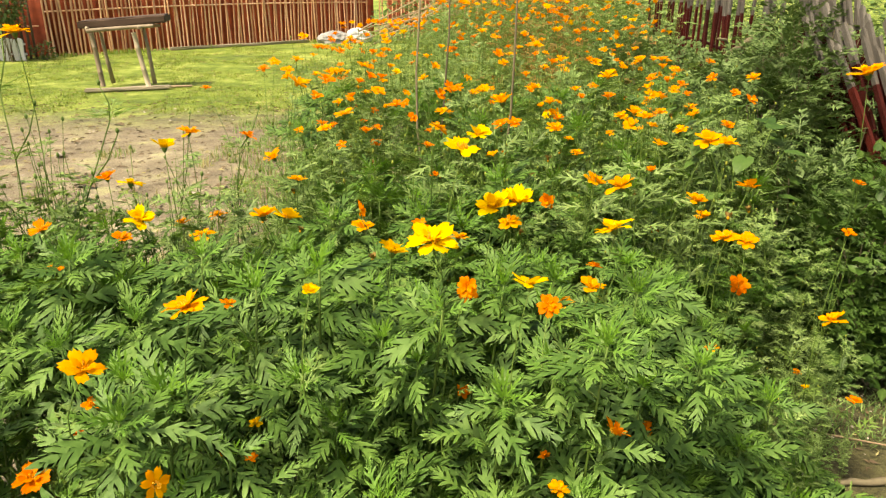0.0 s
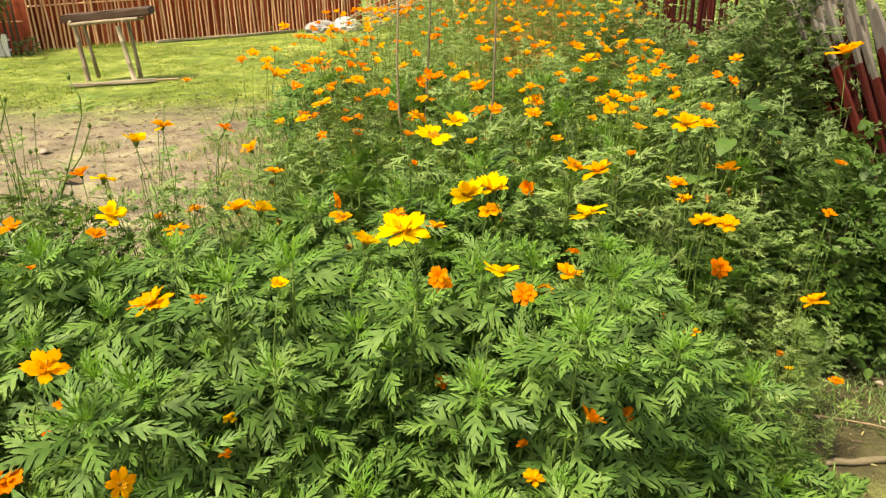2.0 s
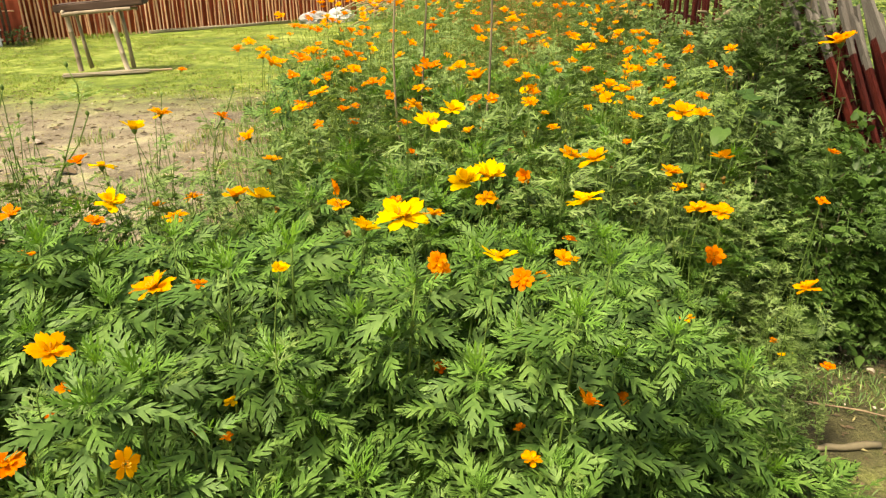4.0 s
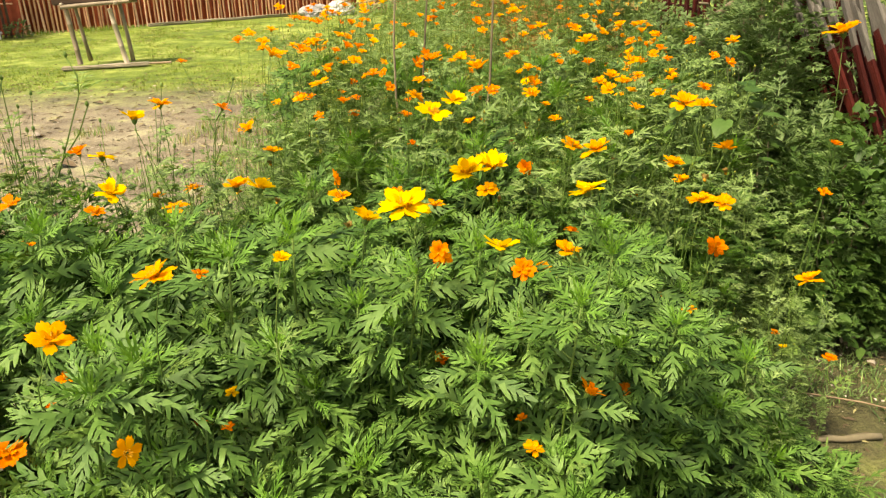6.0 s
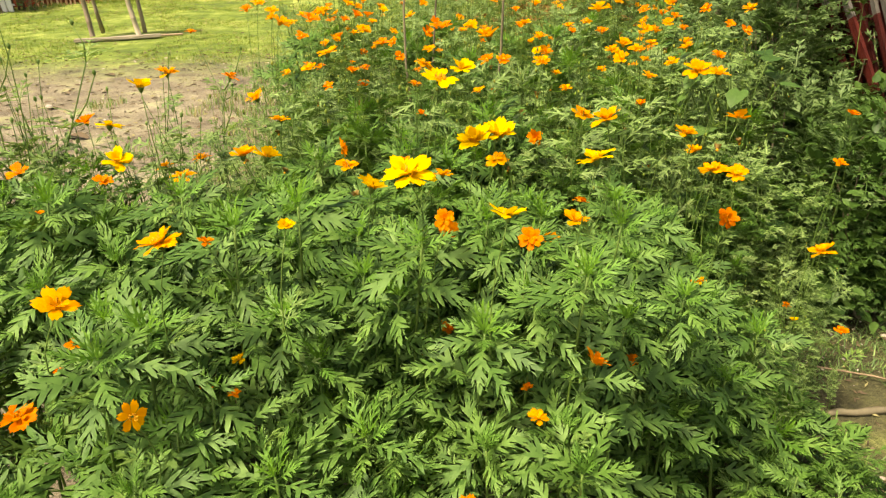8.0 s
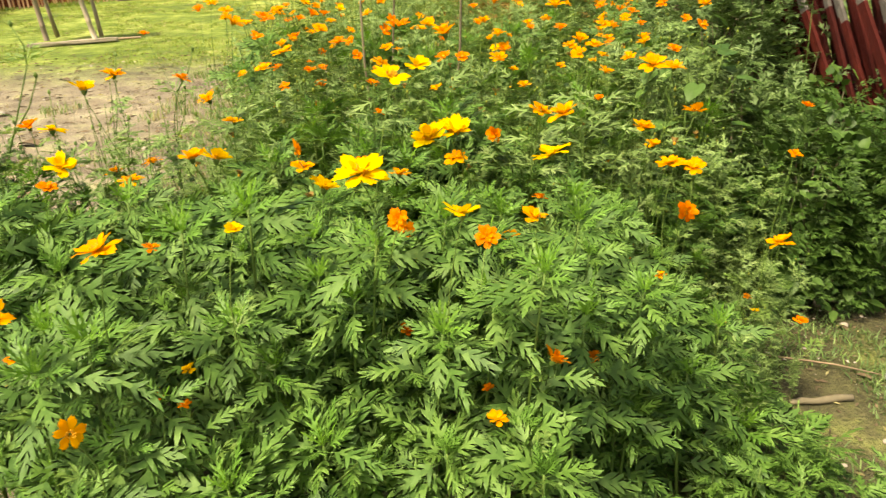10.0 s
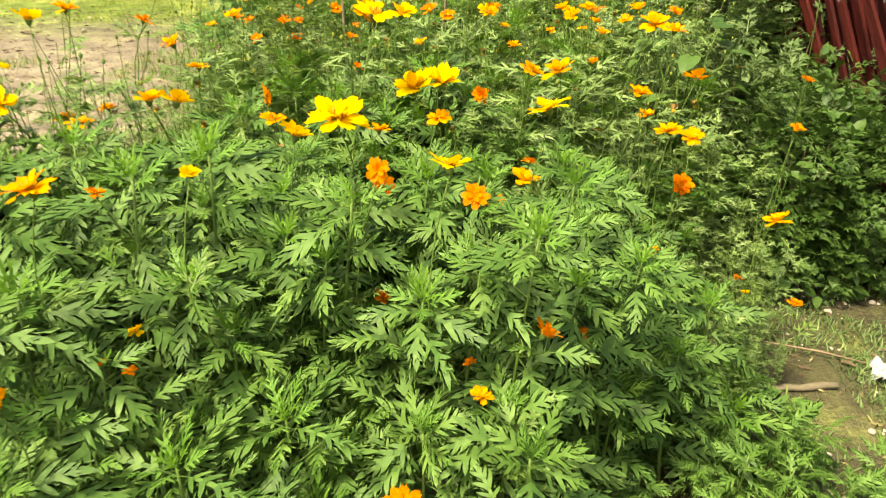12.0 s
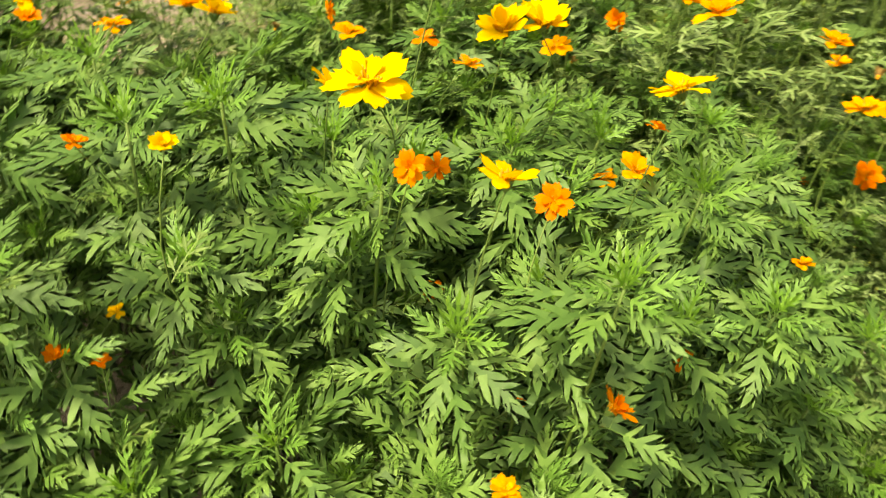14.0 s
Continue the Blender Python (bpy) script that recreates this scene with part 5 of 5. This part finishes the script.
for label, spots in (("thin feathery growth along the open side of the bed", left_growth), ("low feathery weeds at the edge of the trodden soil", [(x, y, rng_bed.uniform(0.10, 0.24)) for x, y in scattered(0.8, 1.5, 1.3, 2.05, 0.12, lambda x, y: right_edge(y) < x < right_edge(y) + 0.36 - 0.2 * rng_bed.random())])):
    growth = Geo()
    for x, y, size in spots:
        stems, leaves = rng_bed.choice(THIN_SHAPES)
        m = pose(x, y, 0, rng_bed.uniform(-5, 5), rng_bed.uniform(-5, 5), rng_bed.uniform(0, 360)) @ Matrix.Scale(size, 4)
        growth.add(leaves.v, leaves.f, 0, m)
        growth.add(stems.v, stems.f, 1, m)
    tagged(new("weed_growth", growth.mesh("weed_growth", LEAF_FINE, STEM)), label, "plants", kind="stuff")


def bare_stalk(x, y, height, lean_x, seed):
    """A tall stalk gone to bud, with whorls of thin leaves far apart."""
    rng, stem, leaves = random.Random(seed), Geo(), Geo()
    plant = thing("cosmos_stalk", "tall thin budding cosmos stalk with few leaves", "plant", "bare cosmos stalks", pose(x, y, 0))
    pts = [Vector((lean_x * (k / 6) ** 1.3, 0.02 * math.sin(k + seed), height * k / 6)) for k in range(7)]
    stem.tube(pts, [0.0034 * (1.1 - 0.11 * k) for k in range(7)], 5)
    for k in (2, 4, 5, 6):
        for q in range(5):
            a = q * 1.3 + rng.uniform(0, 0.6)
            cut_leaf(leaves, rng, rng.uniform(0.06, 0.12), 0.04, 3, 1, 0.6, Matrix.Translation(pts[k]) @ turned((math.cos(a), math.sin(a), rng.uniform(0.1, 0.9))), 0, 0.24)
        side = pts[k] + Vector((rng.uniform(-0.12, 0.12), rng.uniform(-0.05, 0.05), rng.uniform(0.08, 0.16)))
        stem.tube([pts[k], pts[k].lerp(side, 0.5) + Vector((0.01, 0, 0)), side], [0.002, 0.0016, 0.0014], 5)
        stem.tube([side, side + Vector((0, 0, 0.006)), side + Vector((0, 0, 0.013))], [0.002, 0.005, 0.002], 6)
    part("stem", stem.mesh("stem", STEM), plant)
    part("foliage", leaves.mesh("foliage", LEAF_FINE), plant)


for k, (x, y, h, lean) in enumerate(((-1.16, 1.65, 0.97, 0.36), (-1.12, 1.72, 1.03, 0.04), (-1.0, 1.62, 0.9, -0.14), (-0.72, 2.1, 0.8, 0.1))):
    bare_stalk(x, y, h, lean, 40 + k)


def add_flower(x, y, z, c, size, tilt, azimuth, single):
    """Hang a flower and its stalk on the nearest plant."""
    ob, m, px, py, scale, colours = min(PLANTS, key=lambda p: (p[2] - x) ** 2 + (p[3] - y) ** 2)
    inverse = m.inverted()
    top = Vector((x, y, z))
    foot = Vector((px + (x - px) * 0.25, py + (y - py) * 0.25, max(0.02, min(z * 0.8, (0.6 if "leafy" in ob["label"] else 0.5) * scale))))
    rng = random.Random(int((x * 977 + y * 131 + 50) * 100))
    lean = Vector((math.cos(radians(azimuth)), math.sin(radians(azimuth)), 0)) * math.sin(radians(tilt))
    stalk = part("flower_stalk", stalk_mesh(foot, top - Vector((0, 0, size * 0.12)) - lean * size * 0.12, rng), ob)
    stalk.matrix_basis = inverse
    build_flower(ob, inverse, top, c, size, tilt, azimuth, rng, single)
    colours.append(c)


for x, y, z, c, size in FRONT_FLOWERS + SIDE_FLOWERS + MIDDLE_FLOWERS + BACK_FLOWERS + SMALL_FLOWERS:
    rng = random.Random(int(x * 1000 + y * 100 + z * 10))
    add_flower(x, y, z, c, size, rng.uniform(0, 26), rng.uniform(0, 360), y < 2.1)
for x, y, z, c, size, tilt, azimuth in FACING_FLOWERS:
    add_flower(x, y, z, c, size, tilt, azimuth, True)
add_flower(-0.884, 1.5, 1.183, "a", 0.066, 6, 200, True)
add_flower(0.048, 0.66, 0.58, "o", 0.045, 30, 280, True)
rng_far = random.Random(9)
for k in range(84):
    y = rng_far.uniform(2.2, 4.2)
    x = rng_far.uniform(left_edge(y) - 0.05, right_edge(y) * 0.8)
    add_flower(x, y, rng_far.uniform(0.72, 0.98), rng_far.choice("aooaaoay"), rng_far.uniform(0.035, 0.055), rng_far.uniform(0, 40), rng_far.uniform(180, 360), False)
for k in range(80):
    y = rng_far.uniform(2.4, 4.2)
    x = rng_far.uniform(left_edge(y) - 0.12, -0.15) if k % 2 else rng_far.uniform(0.35, 1.1)
    add_flower(x, y, rng_far.uniform(0.8, 1.02), rng_far.choice("aaoa"), rng_far.uniform(0.045, 0.062), rng_far.uniform(0, 30), rng_far.uniform(180, 360), False)
for k in range(36):
    y = rng_far.uniform(1.65, 2.5)
    add_flower(rng_far.uniform(-0.35, right_edge(y) - 0.1), y, rng_far.uniform(0.80, 0.98), rng_far.choice("aoao"), rng_far.uniform(0.030, 0.050), rng_far.uniform(0, 50), rng_far.uniform(180, 360), False)
for k in range(30):
    y = rng_far.uniform(1.15, 3.4)
    x = rng_far.uniform(left_edge(y) + 0.1, right_edge(y) - 0.1)
    add_flower(x, y, rng_far.uniform(0.66, 0.82), "w", rng_far.uniform(0.024, 0.036), rng_far.uniform(0, 60), rng_far.uniform(0, 360), False)
far_flowers = Geo()
for k in range(560):
    y = 4.2 + 8.5 * rng_far.random() ** 1.2
    x = rng_far.uniform(left_edge(y) - 0.1, right_edge(y) * 0.9) if k % 3 else rng_far.uniform(0.3, 1.2)
    c = rng_far.choice("aooaaoay")
    src = FAR_FLOWERS[c][rng_far.randrange(5)]
    m = pose(x, y, min(rng_far.uniform(0.85, 1.18), 1.24 - 0.056 * y + max(0.0, x + 0.03 * y)), rng_far.uniform(-10, 45), rng_far.uniform(-25, 25), rng_far.uniform(0, 360)) @ Matrix.Scale(rng_far.uniform(0.045, 0.062), 4)
    far_flowers.add([v.co for v in src.vertices], [tuple(p.vertices) for p in src.polygons], "yao".index(c), m)
tagged(new("distant_flowers", far_flowers.mesh("distant_flowers", YELLOW, AMBER, ORANGE)), "orange and yellow cosmos flowers over the thicket", "flowers", kind="stuff")

bpy.context.view_layer.update()
# leaves that would hide low flowers from the camera are taken away
CAMERA_SIDE = Vector((-0.2, -0.75, 0.62)).normalized()
for ob, m, x, y, scale, colours in PLANTS:
    near = [f for f in LOW_FLOWERS if (f[0] - x) ** 2 + (f[1] - y) ** 2 < 0.16]
    for leaf_ob in [c for c in ob.children if c.name.startswith("leaf")] if near else []:
        w = m @ leaf_ob.matrix_basis
        ends = [w @ Vector((0, q, 0)) for q in (0.03, 0.06, 0.09)]
        for f in near:
            head = Vector(f[:3])
            if any(0.0 < (e - head).dot(CAMERA_SIDE) < 0.24 and ((e - head) - CAMERA_SIDE * (e - head).dot(CAMERA_SIDE)).length < f[4] * 0.5 + (0.008 if f[0] > -0.2 else 0.005) for e in ends):
                bpy.data.objects.remove(leaf_ob)
                break

WORDS = {"y": "golden yellow", "a": "amber", "o": "orange", "w": "withered brown"}
for ob, m, x, y, scale, colours in PLANTS:
    kind = "young low" if ob.name.startswith("cosmos_seedling") else "tall thin" if "thin" in ob["label"] else "leafy"
    if ob.name.startswith("cosmos_seedling") and not colours:
        continue
    if colours:
        shown = sorted(set(colours))
        named = " and ".join(WORDS[c] for c in (shown if len(shown) < 3 else [c for c in shown if c != "w"]))
        tagged(ob, f"{kind} cosmos plant with {named} " + ("flower" if len(colours) == 1 else "flowers"))
